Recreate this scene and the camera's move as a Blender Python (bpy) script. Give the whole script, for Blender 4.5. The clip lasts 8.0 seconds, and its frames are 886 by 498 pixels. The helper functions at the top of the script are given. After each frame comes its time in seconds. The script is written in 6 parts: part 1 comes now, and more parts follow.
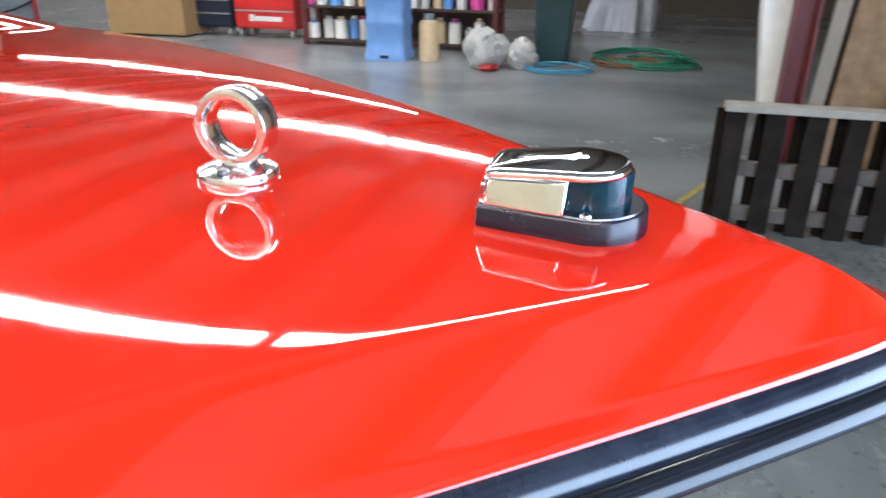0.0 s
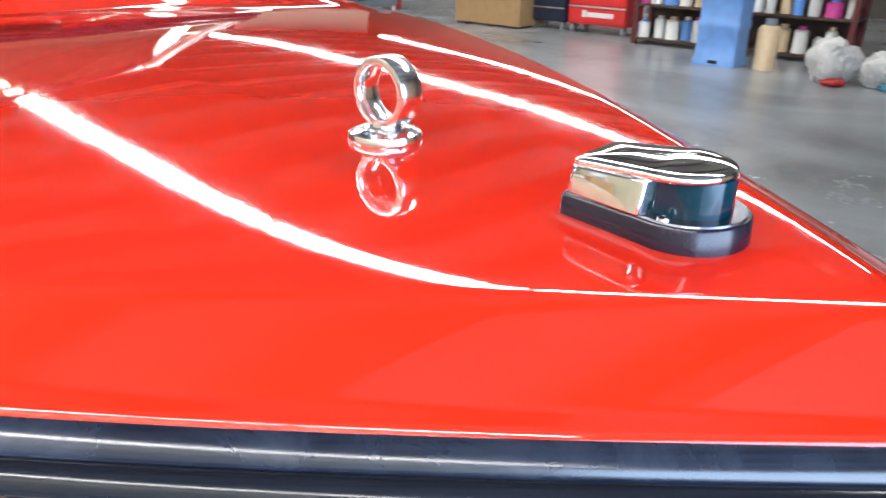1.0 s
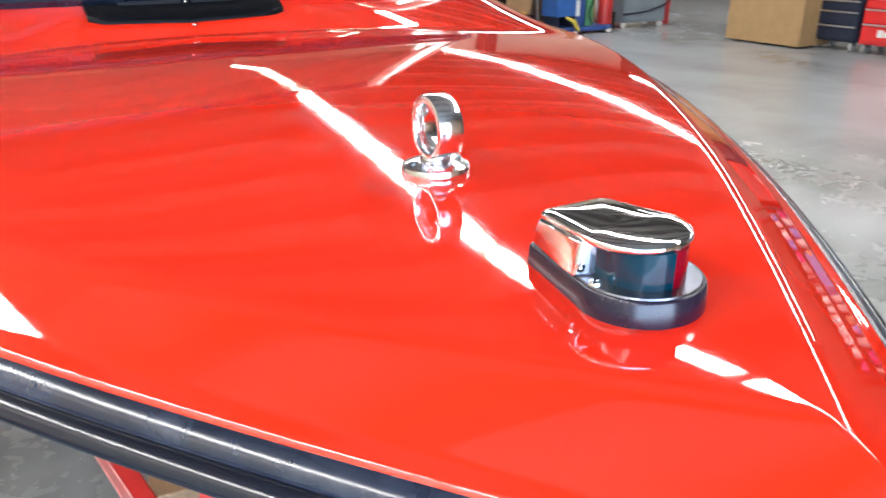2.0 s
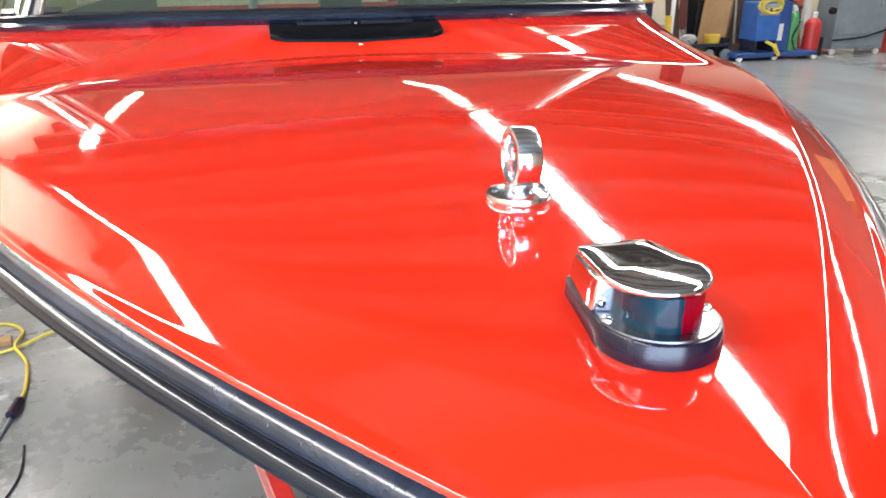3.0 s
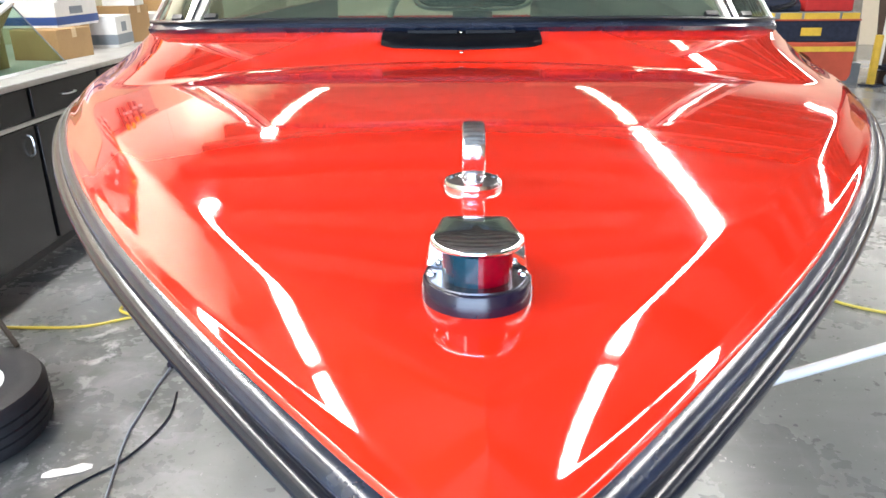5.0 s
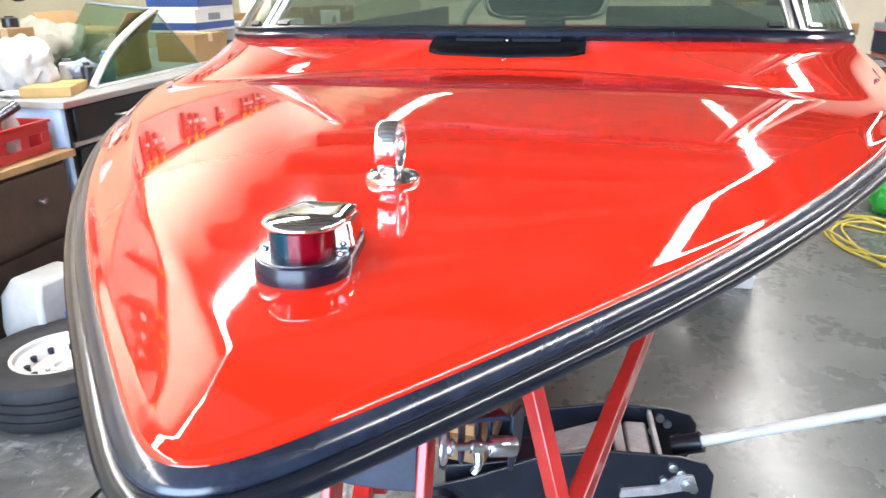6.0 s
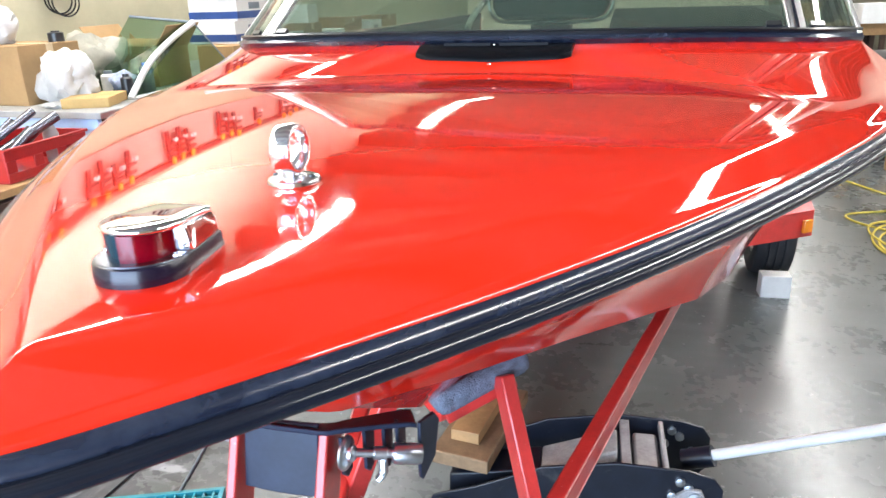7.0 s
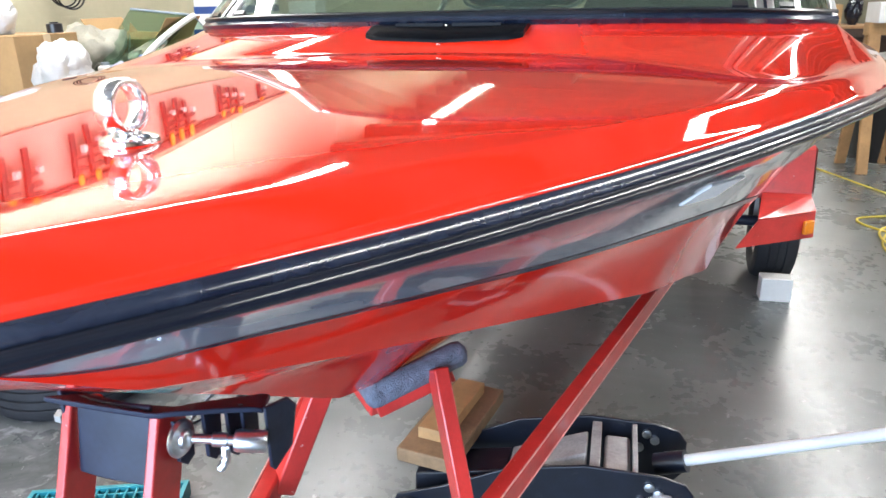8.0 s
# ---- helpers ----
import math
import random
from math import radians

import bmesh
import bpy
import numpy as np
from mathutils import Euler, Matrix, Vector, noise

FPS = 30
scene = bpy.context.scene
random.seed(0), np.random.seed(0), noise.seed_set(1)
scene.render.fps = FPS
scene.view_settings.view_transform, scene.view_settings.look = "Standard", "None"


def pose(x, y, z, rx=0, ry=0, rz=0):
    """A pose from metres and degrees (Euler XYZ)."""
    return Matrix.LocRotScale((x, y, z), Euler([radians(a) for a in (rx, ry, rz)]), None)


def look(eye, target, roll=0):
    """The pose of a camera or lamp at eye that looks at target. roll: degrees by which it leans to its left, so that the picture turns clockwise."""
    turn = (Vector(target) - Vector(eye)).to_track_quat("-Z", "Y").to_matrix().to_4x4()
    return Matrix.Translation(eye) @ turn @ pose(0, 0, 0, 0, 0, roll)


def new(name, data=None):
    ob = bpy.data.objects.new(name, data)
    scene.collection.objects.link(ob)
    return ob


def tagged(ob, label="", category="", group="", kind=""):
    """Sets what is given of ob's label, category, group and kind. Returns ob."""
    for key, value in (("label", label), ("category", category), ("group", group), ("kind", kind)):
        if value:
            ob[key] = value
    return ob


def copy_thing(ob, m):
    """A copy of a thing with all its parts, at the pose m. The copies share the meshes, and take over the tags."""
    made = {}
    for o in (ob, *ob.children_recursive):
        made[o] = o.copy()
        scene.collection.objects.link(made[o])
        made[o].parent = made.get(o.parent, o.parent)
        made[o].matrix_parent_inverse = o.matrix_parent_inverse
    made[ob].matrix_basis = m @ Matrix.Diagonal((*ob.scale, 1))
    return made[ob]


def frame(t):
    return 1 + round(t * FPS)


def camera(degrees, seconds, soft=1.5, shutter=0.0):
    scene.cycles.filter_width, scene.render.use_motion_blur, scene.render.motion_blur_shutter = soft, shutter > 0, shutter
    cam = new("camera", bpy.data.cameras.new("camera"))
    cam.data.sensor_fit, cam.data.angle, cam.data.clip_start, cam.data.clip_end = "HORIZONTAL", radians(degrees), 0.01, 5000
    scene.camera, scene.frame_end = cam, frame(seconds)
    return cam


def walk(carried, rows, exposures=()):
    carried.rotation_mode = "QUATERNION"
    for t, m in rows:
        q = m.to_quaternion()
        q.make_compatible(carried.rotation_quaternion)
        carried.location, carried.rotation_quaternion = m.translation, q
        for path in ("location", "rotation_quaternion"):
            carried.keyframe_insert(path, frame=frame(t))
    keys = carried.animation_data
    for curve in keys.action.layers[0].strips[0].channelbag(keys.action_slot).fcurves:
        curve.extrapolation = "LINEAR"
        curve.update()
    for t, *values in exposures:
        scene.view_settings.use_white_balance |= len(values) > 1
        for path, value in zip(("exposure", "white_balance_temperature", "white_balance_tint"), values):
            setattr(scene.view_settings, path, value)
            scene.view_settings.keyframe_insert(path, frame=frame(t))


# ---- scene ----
# ================= camera =================
PATH = [
    (0, (-0.404, -0.051, 1.565), (1.356, 0.435, 0.748), 0.32),
    (0.5, (-0.398, -0.120, 1.564), (1.211, 0.743, 0.748), 1.52),
    (1, (-0.358, -0.166, 1.557), (1.016, 1.028, 0.730), 0.48),
    (1.5, (-0.294, -0.207, 1.564), (0.837, 1.214, 0.728), 0.11),
    (2, (-0.249, -0.277, 1.581), (0.615, 1.341, 0.783), -0.64),
    (2.2, (-0.225, -0.303, 1.583), (0.524, 1.379, 0.803), -0.55),
    (3.3, (-0.189, -0.345, 1.607), (0.185, 1.478, 0.873), -0.96),
    (3.5, (-0.180, -0.358, 1.610), (0.157, 1.481, 0.900), -1.38),
    (4, (-0.113, -0.391, 1.610), (0.032, 1.473, 0.898), -0.89),
    (4.2, (-0.084, -0.405, 1.612), (-0.009, 1.465, 0.906), -0.80),
    (5.5, (0.061, -0.468, 1.595), (-0.083, 1.388, 0.865), -0.23),
    (6, (0.194, -0.478, 1.600), (-0.184, 1.358, 0.902), -0.40),
    (6.5, (0.282, -0.467, 1.594), (-0.219, 1.347, 0.917), -1.29),
    (7, (0.342, -0.435, 1.591), (-0.182, 1.372, 0.915), -1.71),
    (7.5, (0.400, -0.369, 1.563), (-0.118, 1.445, 0.900), -1.09),
    (8, (0.484, -0.340, 1.537), (-0.099, 1.452, 0.868), -1.38),
]
cam = camera(63.54, 8.0, soft=1.5, shutter=0.3)
walk(cam, [(t, look(eye, target, roll)) for t, eye, target, roll in PATH],
     exposures=[(0.0, 0.92, 6150), (2.0, 1.07, 6350), (3.5, 1.17, 6550), (5.5, 1.27, 6400), (8.0, 1.18, 6300)])

# ================= world and lights =================
world = bpy.data.worlds.new("daylight")
scene.world = world
world.use_nodes = True
sky = world.node_tree.nodes.new("ShaderNodeTexSky")
sky.sky_type, sky.sun_disc = "NISHITA", False
sky.sun_elevation, sky.sun_rotation = radians(40), radians(150)
world.node_tree.links.new(sky.outputs[0], world.node_tree.nodes["Background"].inputs[0])
world.node_tree.nodes["Background"].inputs[1].default_value = 0.12

# daylight in the open roller door behind the camera
DOOR = (-3.6, 1.4, -4.0, 3.2)
door_light = new("door_daylight", bpy.data.lights.new("door_daylight", "AREA"))
door_light.data.shape, door_light.data.size, door_light.data.size_y = "RECTANGLE", DOOR[1] - DOOR[0], DOOR[3]
door_light.data.energy, door_light.data.color = 290.0, (0.56, 0.74, 1.0)
door_light.matrix_world = look(((DOOR[0] + DOOR[1]) / 2, DOOR[2] - 0.12, DOOR[3] / 2), ((DOOR[0] + DOOR[1]) / 2, 3.0, DOOR[3] / 2 - 0.3))
TUBE_POWER = 33.0

# ================= materials =================


def material(name, base, rough=0.5, metal=0.0, vary=0.12, scale=8.0, bump=0.0, bump_scale=60.0, coat=0.0,
             second=None, transmission=0.0, ior=1.5, coat_rough=0.02, rough_vary=0.0, emit=None, emit_strength=0.0):
    """Principled material with mottling at two scales and fine relief."""
    m = bpy.data.materials.new(name)
    m.use_nodes = True
    nt = m.node_tree
    b = nt.nodes["Principled BSDF"]
    b.inputs["Roughness"].default_value = rough
    b.inputs["Metallic"].default_value = metal
    b.inputs["Coat Weight"].default_value = coat
    b.inputs["Coat Roughness"].default_value = coat_rough
    b.inputs["Transmission Weight"].default_value = transmission
    b.inputs["IOR"].default_value = ior
    if emit:
        b.inputs["Emission Color"].default_value = (*emit, 1)
        b.inputs["Emission Strength"].default_value = emit_strength
    pos = nt.nodes.new("ShaderNodeTexCoord").outputs["Object"]
    n1 = nt.nodes.new("ShaderNodeTexNoise")
    n1.inputs["Scale"].default_value = scale
    n1.inputs["Detail"].default_value = 6
    n2 = nt.nodes.new("ShaderNodeTexNoise")
    n2.inputs["Scale"].default_value = scale * 9
    n2.inputs["Detail"].default_value = 3
    for n in (n1, n2):
        nt.links.new(pos, n.inputs["Vector"])
    add = nt.nodes.new("ShaderNodeMath")
    add.operation = "MULTIPLY_ADD"
    nt.links.new(n2.outputs[0], add.inputs[0])
    add.inputs[1].default_value = 0.4
    nt.links.new(n1.outputs[0], add.inputs[2])
    ramp = nt.nodes.new("ShaderNodeMapRange")
    ramp.inputs[1].default_value, ramp.inputs[2].default_value = 0.45, 0.95
    nt.links.new(add.outputs[0], ramp.inputs[0])
    mix = nt.nodes.new("ShaderNodeMix")
    mix.data_type = "RGBA"
    lo = second or tuple(c * (1 - vary) for c in base)
    hi = base if second else tuple(min(1, c * (1 + vary)) for c in base)
    mix.inputs[6].default_value, mix.inputs[7].default_value = (*lo, 1), (*hi, 1)
    nt.links.new(ramp.outputs[0], mix.inputs[0])
    out = mix.outputs[2]
    nt.links.new(out, b.inputs["Base Color"])
    if rough_vary:
        rr = nt.nodes.new("ShaderNodeMapRange")
        rr.inputs[1].default_value, rr.inputs[2].default_value = 0.4, 1.0
        rr.inputs[3].default_value, rr.inputs[4].default_value = max(0, rough - rough_vary), min(1, rough + rough_vary)
        nt.links.new(add.outputs[0], rr.inputs[0])
        nt.links.new(rr.outputs[0], b.inputs["Roughness"])
    if bump:
        n4 = nt.nodes.new("ShaderNodeTexNoise")
        n4.inputs["Scale"].default_value = bump_scale
        n4.inputs["Detail"].default_value = 4
        nt.links.new(pos, n4.inputs["Vector"])
        bp = nt.nodes.new("ShaderNodeBump")
        bp.inputs["Strength"].default_value = bump
        bp.inputs["Distance"].default_value = 0.01
        nt.links.new(n4.outputs[0], bp.inputs["Height"])
        nt.links.new(bp.outputs[0], b.inputs["Normal"])
    return m


def overlay(m, colour, scale, lo, hi, amount, detail=5.0, rough=0.6, wet=None, lean=None, away=-0.25):
    """Patches of another colour (scuffs, dust, damp, painted sheen or brightness) where a stretched noise passes a
    threshold.
    """
    nt = m.node_tree
    b = nt.nodes["Principled BSDF"]
    src = b.inputs["Base Color"].links[0].from_socket
    co = nt.nodes.new("ShaderNodeTexCoord")
    mp = nt.nodes.new("ShaderNodeMapping")
    mp.inputs["Scale"].default_value = scale
    mp.inputs["Rotation"].default_value = (0, 0, scale[0] * 0.7)
    nt.links.new(co.outputs["Object"], mp.inputs["Vector"])
    n = nt.nodes.new("ShaderNodeTexNoise")
    n.inputs["Scale"].default_value = 1.0
    n.inputs["Detail"].default_value = detail
    n.inputs["Roughness"].default_value = rough
    n.inputs["Distortion"].default_value = 0.6
    nt.links.new(mp.outputs[0], n.inputs["Vector"])
    r = nt.nodes.new("ShaderNodeMapRange")
    r.inputs[1].default_value, r.inputs[2].default_value = lo, hi
    r.inputs[4].default_value = amount
    nt.links.new(n.outputs[0], r.inputs[0])
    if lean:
        # dry dust, and brightness painted in, gather towards one side of the shop
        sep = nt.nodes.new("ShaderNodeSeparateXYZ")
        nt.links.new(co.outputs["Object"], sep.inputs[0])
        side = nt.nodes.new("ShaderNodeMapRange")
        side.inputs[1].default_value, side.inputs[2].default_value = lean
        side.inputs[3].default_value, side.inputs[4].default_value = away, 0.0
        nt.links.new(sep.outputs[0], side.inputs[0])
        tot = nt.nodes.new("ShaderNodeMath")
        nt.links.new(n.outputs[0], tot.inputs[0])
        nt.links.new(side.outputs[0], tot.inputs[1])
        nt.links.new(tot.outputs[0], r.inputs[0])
    mix = nt.nodes.new("ShaderNodeMix")
    mix.data_type = "RGBA"
    nt.links.new(r.outputs[0], mix.inputs[0])
    nt.links.new(src, mix.inputs[6])
    mix.inputs[7].default_value = (*colour, 1)
    nt.links.new(mix.outputs[2], b.inputs["Base Color"])
    if wet is not None:
        rs = b.inputs["Roughness"].links
        mr = nt.nodes.new("ShaderNodeMix")
        if rs:
            nt.links.new(rs[0].from_socket, mr.inputs[2])
        else:
            mr.inputs[2].default_value = b.inputs["Roughness"].default_value
        mr.inputs[3].default_value = wet
        nt.links.new(r.outputs[0], mr.inputs[0])
        nt.links.new(mr.outputs[0], b.inputs["Roughness"])
    return m


RED_GEL = material("red_gelcoat", (0.76, 0.022, 0.006), 0.04, coat=0.8, vary=0.05, scale=3, bump=0.02, bump_scale=9, coat_rough=0.0)
# deck red again, slightly darker and uncoated to tone down the shaded hull
TONED_HULL_GEL = material("toned_red_hull_gelcoat", (0.72, 0.020, 0.007), 0.07, vary=0.08, scale=3, bump=0.02, bump_scale=9)
GREY_GEL = material("grey_gelcoat", (0.24, 0.26, 0.30), 0.10, coat=0.6, vary=0.08, scale=4)
BLACK_VINYL = material("black_vinyl", (0.008, 0.012, 0.026), 0.20, vary=0.15, scale=6)
BLACK_RUBBER = material("black_rubber", (0.009, 0.011, 0.018), 0.17, vary=0.2, scale=8)
STAINLESS = material("satin_stainless", (0.80, 0.80, 0.82), 0.17, metal=1.0, vary=0.06, scale=40, bump=0.03, bump_scale=400)
# bluish mottling painted in for the daylight sheen along the rub rail
overlay(BLACK_VINYL, (0.10, 0.125, 0.18), (16.0, 16.0, 16.0), 0.42, 0.80, 0.30, 6.0, 0.65)
BLACK_VINYL.node_tree.nodes["Principled BSDF"].inputs["Specular IOR Level"].default_value = 0.75
CHROME = material("chrome", (0.86, 0.86, 0.87), 0.05, metal=1.0, vary=0.04, scale=30)
ALUMINIUM = material("brushed_aluminium", (0.70, 0.71, 0.72), 0.28, metal=1.0, vary=0.1, scale=30, bump=0.05, bump_scale=300)
STEEL_INSERT = material("steel_insert", (0.10, 0.11, 0.12), 0.16, metal=0.6, vary=0.1, scale=40)
BLACK_RUBBER.node_tree.nodes["Principled BSDF"].inputs["Specular IOR Level"].default_value = 0.5
BLACK_PLASTIC = material("black_plastic", (0.010, 0.011, 0.013), 0.3, vary=0.25, scale=30)
VENT_PLASTIC = material("matt_black_plastic", (0.004, 0.0045, 0.006), 0.32, vary=0.25, scale=30)
VENT_PLASTIC.node_tree.nodes["Principled BSDF"].inputs["Specular IOR Level"].default_value = 0.08
DARK_PLASTIC = material("dark_plum_plastic", (0.012, 0.008, 0.020), 0.22, vary=0.2, scale=30)
GREEN_LENS = material("green_lens", (0.0, 0.020, 0.034), 0.12, coat=0.0, vary=0.3, scale=40)
RED_LENS = material("red_lens", (0.16, 0.0, 0.006), 0.12, coat=0.0, vary=0.3, scale=40)
GLASS = material("tinted_glass", (0.29, 0.38, 0.31), 0.01, transmission=0.92, vary=0.02, scale=5, ior=1.45)
CONCRETE = material("sealed_concrete", (0.124, 0.137, 0.132), 0.29, vary=0.10, scale=2.3, bump=0.02, bump_scale=45, rough_vary=0.06)
overlay(CONCRETE, (0.050, 0.055, 0.053), (0.55, 0.7, 1.0), 0.36, 0.70, 0.75, 6.0, 0.5)
overlay(CONCRETE, (0.120, 0.130, 0.127), (1.5, 1.2, 1.0), 0.38, 0.78, 0.5, 6.0, 0.5)
# whitish dust smears, laid on thicker to paint in the brighter west floor
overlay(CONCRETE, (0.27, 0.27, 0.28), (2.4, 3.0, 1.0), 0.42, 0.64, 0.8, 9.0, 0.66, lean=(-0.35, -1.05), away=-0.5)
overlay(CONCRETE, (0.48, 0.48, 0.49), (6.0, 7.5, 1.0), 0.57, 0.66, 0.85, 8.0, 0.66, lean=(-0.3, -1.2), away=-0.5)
overlay(CONCRETE, (0.105, 0.112, 0.113), (3.5, 4.5, 1.0), 0.44, 0.78, 0.4, 6.0, 0.52)
overlay(CONCRETE, (0.022, 0.024, 0.027), (0.45, 0.62, 1.0), 0.44, 0.80, 0.70, 3.0, 0.4, wet=0.22)
overlay(CONCRETE, (0.34, 0.34, 0.34), (2.6, 9.0, 1.0), 0.45, 1.00, 0.20, 4.0, 0.45)
overlay(CONCRETE, (0.40, 0.40, 0.38), (13.0, 5.0, 1.0), 0.60, 0.90, 0.16, 4.0, 0.5)
overlay(CONCRETE, (0.40, 0.40, 0.40), (45.0, 40.0, 1.0), 0.675, 0.73, 0.7, 3.0, 0.6)
overlay(CONCRETE, (0.02, 0.02, 0.024), (55.0, 50.0, 1.0), 0.66, 0.72, 0.8, 3.0, 0.6)
# paler, bluer concrete eastwards: the far floor's brighter light put into its colour
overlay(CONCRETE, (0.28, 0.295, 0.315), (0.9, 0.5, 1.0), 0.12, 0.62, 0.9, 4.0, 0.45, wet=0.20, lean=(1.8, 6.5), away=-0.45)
WALL_PAINT = material("beige_block_paint", (0.47, 0.438, 0.307), 0.6, vary=0.08, scale=2, bump=0.15, bump_scale=90)


def siding(m, pitch):
    """Fine horizontal grooves of ribbed wall panelling."""
    nt = m.node_tree
    b = nt.nodes["Principled BSDF"]
    co = nt.nodes.new("ShaderNodeTexCoord")
    w = nt.nodes.new("ShaderNodeTexWave")
    w.wave_type, w.bands_direction, w.wave_profile = "BANDS", "Z", "SAW"
    w.inputs["Scale"].default_value = 0.314 / pitch
    w.inputs["Distortion"].default_value = 0.15
    nt.links.new(co.outputs["Object"], w.inputs["Vector"])
    bp = nt.nodes.new("ShaderNodeBump")
    bp.inputs["Strength"].default_value = 0.5
    bp.inputs["Distance"].default_value = 0.01
    nt.links.new(w.outputs[1], bp.inputs["Height"])
    nt.links.new(bp.outputs[0], b.inputs["Normal"])


siding(WALL_PAINT, 0.05)
# cream paler than the wall, putting the upper wall's stronger light into paint
BRIGHT_LINING = material("brightened_cream_sheet", (0.80, 0.73, 0.58), 0.55, vary=0.05, scale=1.2, bump=0.05, bump_scale=40)
TAN_PAINT = material("tan_wall_panel", (0.56, 0.42, 0.29), 0.6, vary=0.08, scale=1.5, bump=0.1, bump_scale=70)
DIM_PAINT = material("dark_brown_wall", (0.10, 0.085, 0.072), 0.7, vary=0.2, scale=1.5, bump=0.1, bump_scale=70)
CREAM_PAINT = material("cream_wall_paint", (0.80, 0.72, 0.58), 0.6, vary=0.06, scale=1.5, bump=0.1, bump_scale=70)
CEILING_PAINT = material("ceiling_metal", (0.32, 0.305, 0.28), 0.6, vary=0.15, scale=1.5)
BEAM_PAINT = material("beam_paint", (0.085, 0.07, 0.06), 0.6, vary=0.2, scale=3)
TRAILER_RED = material("trailer_red", (0.50, 0.035, 0.03), 0.28, coat=0.4, vary=0.15, scale=15, bump=0.05)
BLACK_STEEL = material("black_steel", (0.016, 0.021, 0.040), 0.42, vary=0.35, scale=18, bump=0.03)
BLACK_STEEL.node_tree.nodes["Principled BSDF"].inputs["Specular IOR Level"].default_value = 0.3
overlay(TRAILER_RED, (0.62, 0.40, 0.38), (60.0, 60.0, 60.0), 0.70, 0.74, 0.8, 3.0, 0.6)
overlay(TRAILER_RED, (0.30, 0.03, 0.025), (9.0, 9.0, 9.0), 0.55, 0.70, 0.6, 5.0, 0.6)
PALE_RED = material("worn_red_edge", (0.70, 0.36, 0.32), 0.4, vary=0.3, scale=30)
JACK_PAINT = material("jack_black_paint", (0.007, 0.009, 0.016), 0.32, vary=0.4, scale=14, bump=0.03)
overlay(JACK_PAINT, (0.11, 0.105, 0.10), (9.0, 9.0, 9.0), 0.60, 0.74, 0.5, 7.0, 0.7)
TYRE = material("tyre_rubber", (0.013, 0.013, 0.016), 0.65, vary=0.3, scale=20, bump=0.15, bump_scale=120)
CARPET = material("grey_carpet", (0.16, 0.19, 0.25), 0.95, vary=0.35, scale=60, bump=0.9, bump_scale=350)
WOOD = material("pine", (0.36, 0.21, 0.09), 0.6, vary=0.25, scale=7, bump=0.15, bump_scale=60)
OLD_WOOD = material("weathered_wood", (0.075, 0.062, 0.052), 0.8, vary=0.35, scale=9, bump=0.4, bump_scale=70)
# near-black slats put the dim corner's shade into the pallet wood
SHADED_PALLET = material("shaded_pallet_wood", (0.014, 0.011, 0.009), 0.85, vary=0.4, scale=9, bump=0.4, bump_scale=70)
SHADED_PALLET.node_tree.nodes["Principled BSDF"].inputs["Specular IOR Level"].default_value = 0.08
DARK_WOOD = material("dark_stained_wood", (0.055, 0.030, 0.020), 0.5, vary=0.3, scale=9, bump=0.1)
SLAB_CARD = material("pale_cardboard", (0.42, 0.28, 0.11), 0.85, vary=0.12, scale=7, bump=0.1)
CARDBOARD = material("cardboard", (0.32, 0.20, 0.09), 0.85, vary=0.1, scale=6, bump=0.1)
YELLOW_CORD = material("yellow_cord", (0.58, 0.46, 0.06), 0.5, vary=0.1, scale=30)
WHITE_PAINT = material("white_paint", (0.66, 0.66, 0.64), 0.45, vary=0.08, scale=12)
STICKER_WHITE = material("sticker_white", (0.86, 0.86, 0.84), 0.35, vary=0.04, scale=20)
WHITE_PLASTIC = material("white_plastic_film", (0.46, 0.46, 0.45), 0.35, vary=0.08, scale=20, bump=0.3, bump_scale=30)
BLACK_LAMINATE = material("black_laminate", (0.012, 0.012, 0.013), 0.25, vary=0.3, scale=12)
BLUE_PANEL = material("pale_blue_panel", (0.42, 0.56, 0.78), 0.5, vary=0.1, scale=6)
RED_PLASTIC = material("red_plastic", (0.40, 0.022, 0.022), 0.35, vary=0.12, scale=15)
BLUE_PLASTIC = material("blue_plastic", (0.10, 0.26, 0.62), 0.4, vary=0.12, scale=8)
CANVAS = material("grey_canvas", (0.30, 0.29, 0.24), 0.8, vary=0.15, scale=10, bump=0.2, bump_scale=40)
RAG_BLUE = material("pale_blue_rag", (0.34, 0.38, 0.48), 0.9, vary=0.3, scale=14, bump=0.3, bump_scale=60)
GREY_TOP = material("grey_worktop", (0.30, 0.30, 0.29), 0.5, vary=0.15, scale=10)
TOOL_RED = material("tool_chest_red", (0.60, 0.02, 0.02), 0.25, coat=0.5, vary=0.06, scale=8)
TUBE_GLOW = material("tube_glow", (0.9, 0.9, 0.9), 0.4, emit=(1.0, 0.97, 0.92), emit_strength=TUBE_POWER)
# same tubes, dimmed in the far rows to hold the background down
DIMMED_TUBE_GLOW = material("dimmed_tube_glow", (0.9, 0.9, 0.9), 0.4, emit=(1.0, 0.97, 0.92), emit_strength=TUBE_POWER * 0.8)
SATIN = material("satin_metal", (0.22, 0.23, 0.28), 0.25, metal=1.0, vary=0.1, scale=60)
DASH = material("dash_vinyl", (0.05, 0.055, 0.05), 0.6, vary=0.2, scale=20, bump=0.2, bump_scale=200)
MAROON = material("maroon_paint", (0.10, 0.012, 0.015), 0.5, vary=0.25, scale=8)
GREEN_HOSE = material("green_hose", (0.02, 0.20, 0.13), 0.4, vary=0.2, scale=20)
BLUE_HOSE = material("blue_hose", (0.04, 0.28, 0.45), 0.4, vary=0.2, scale=20)
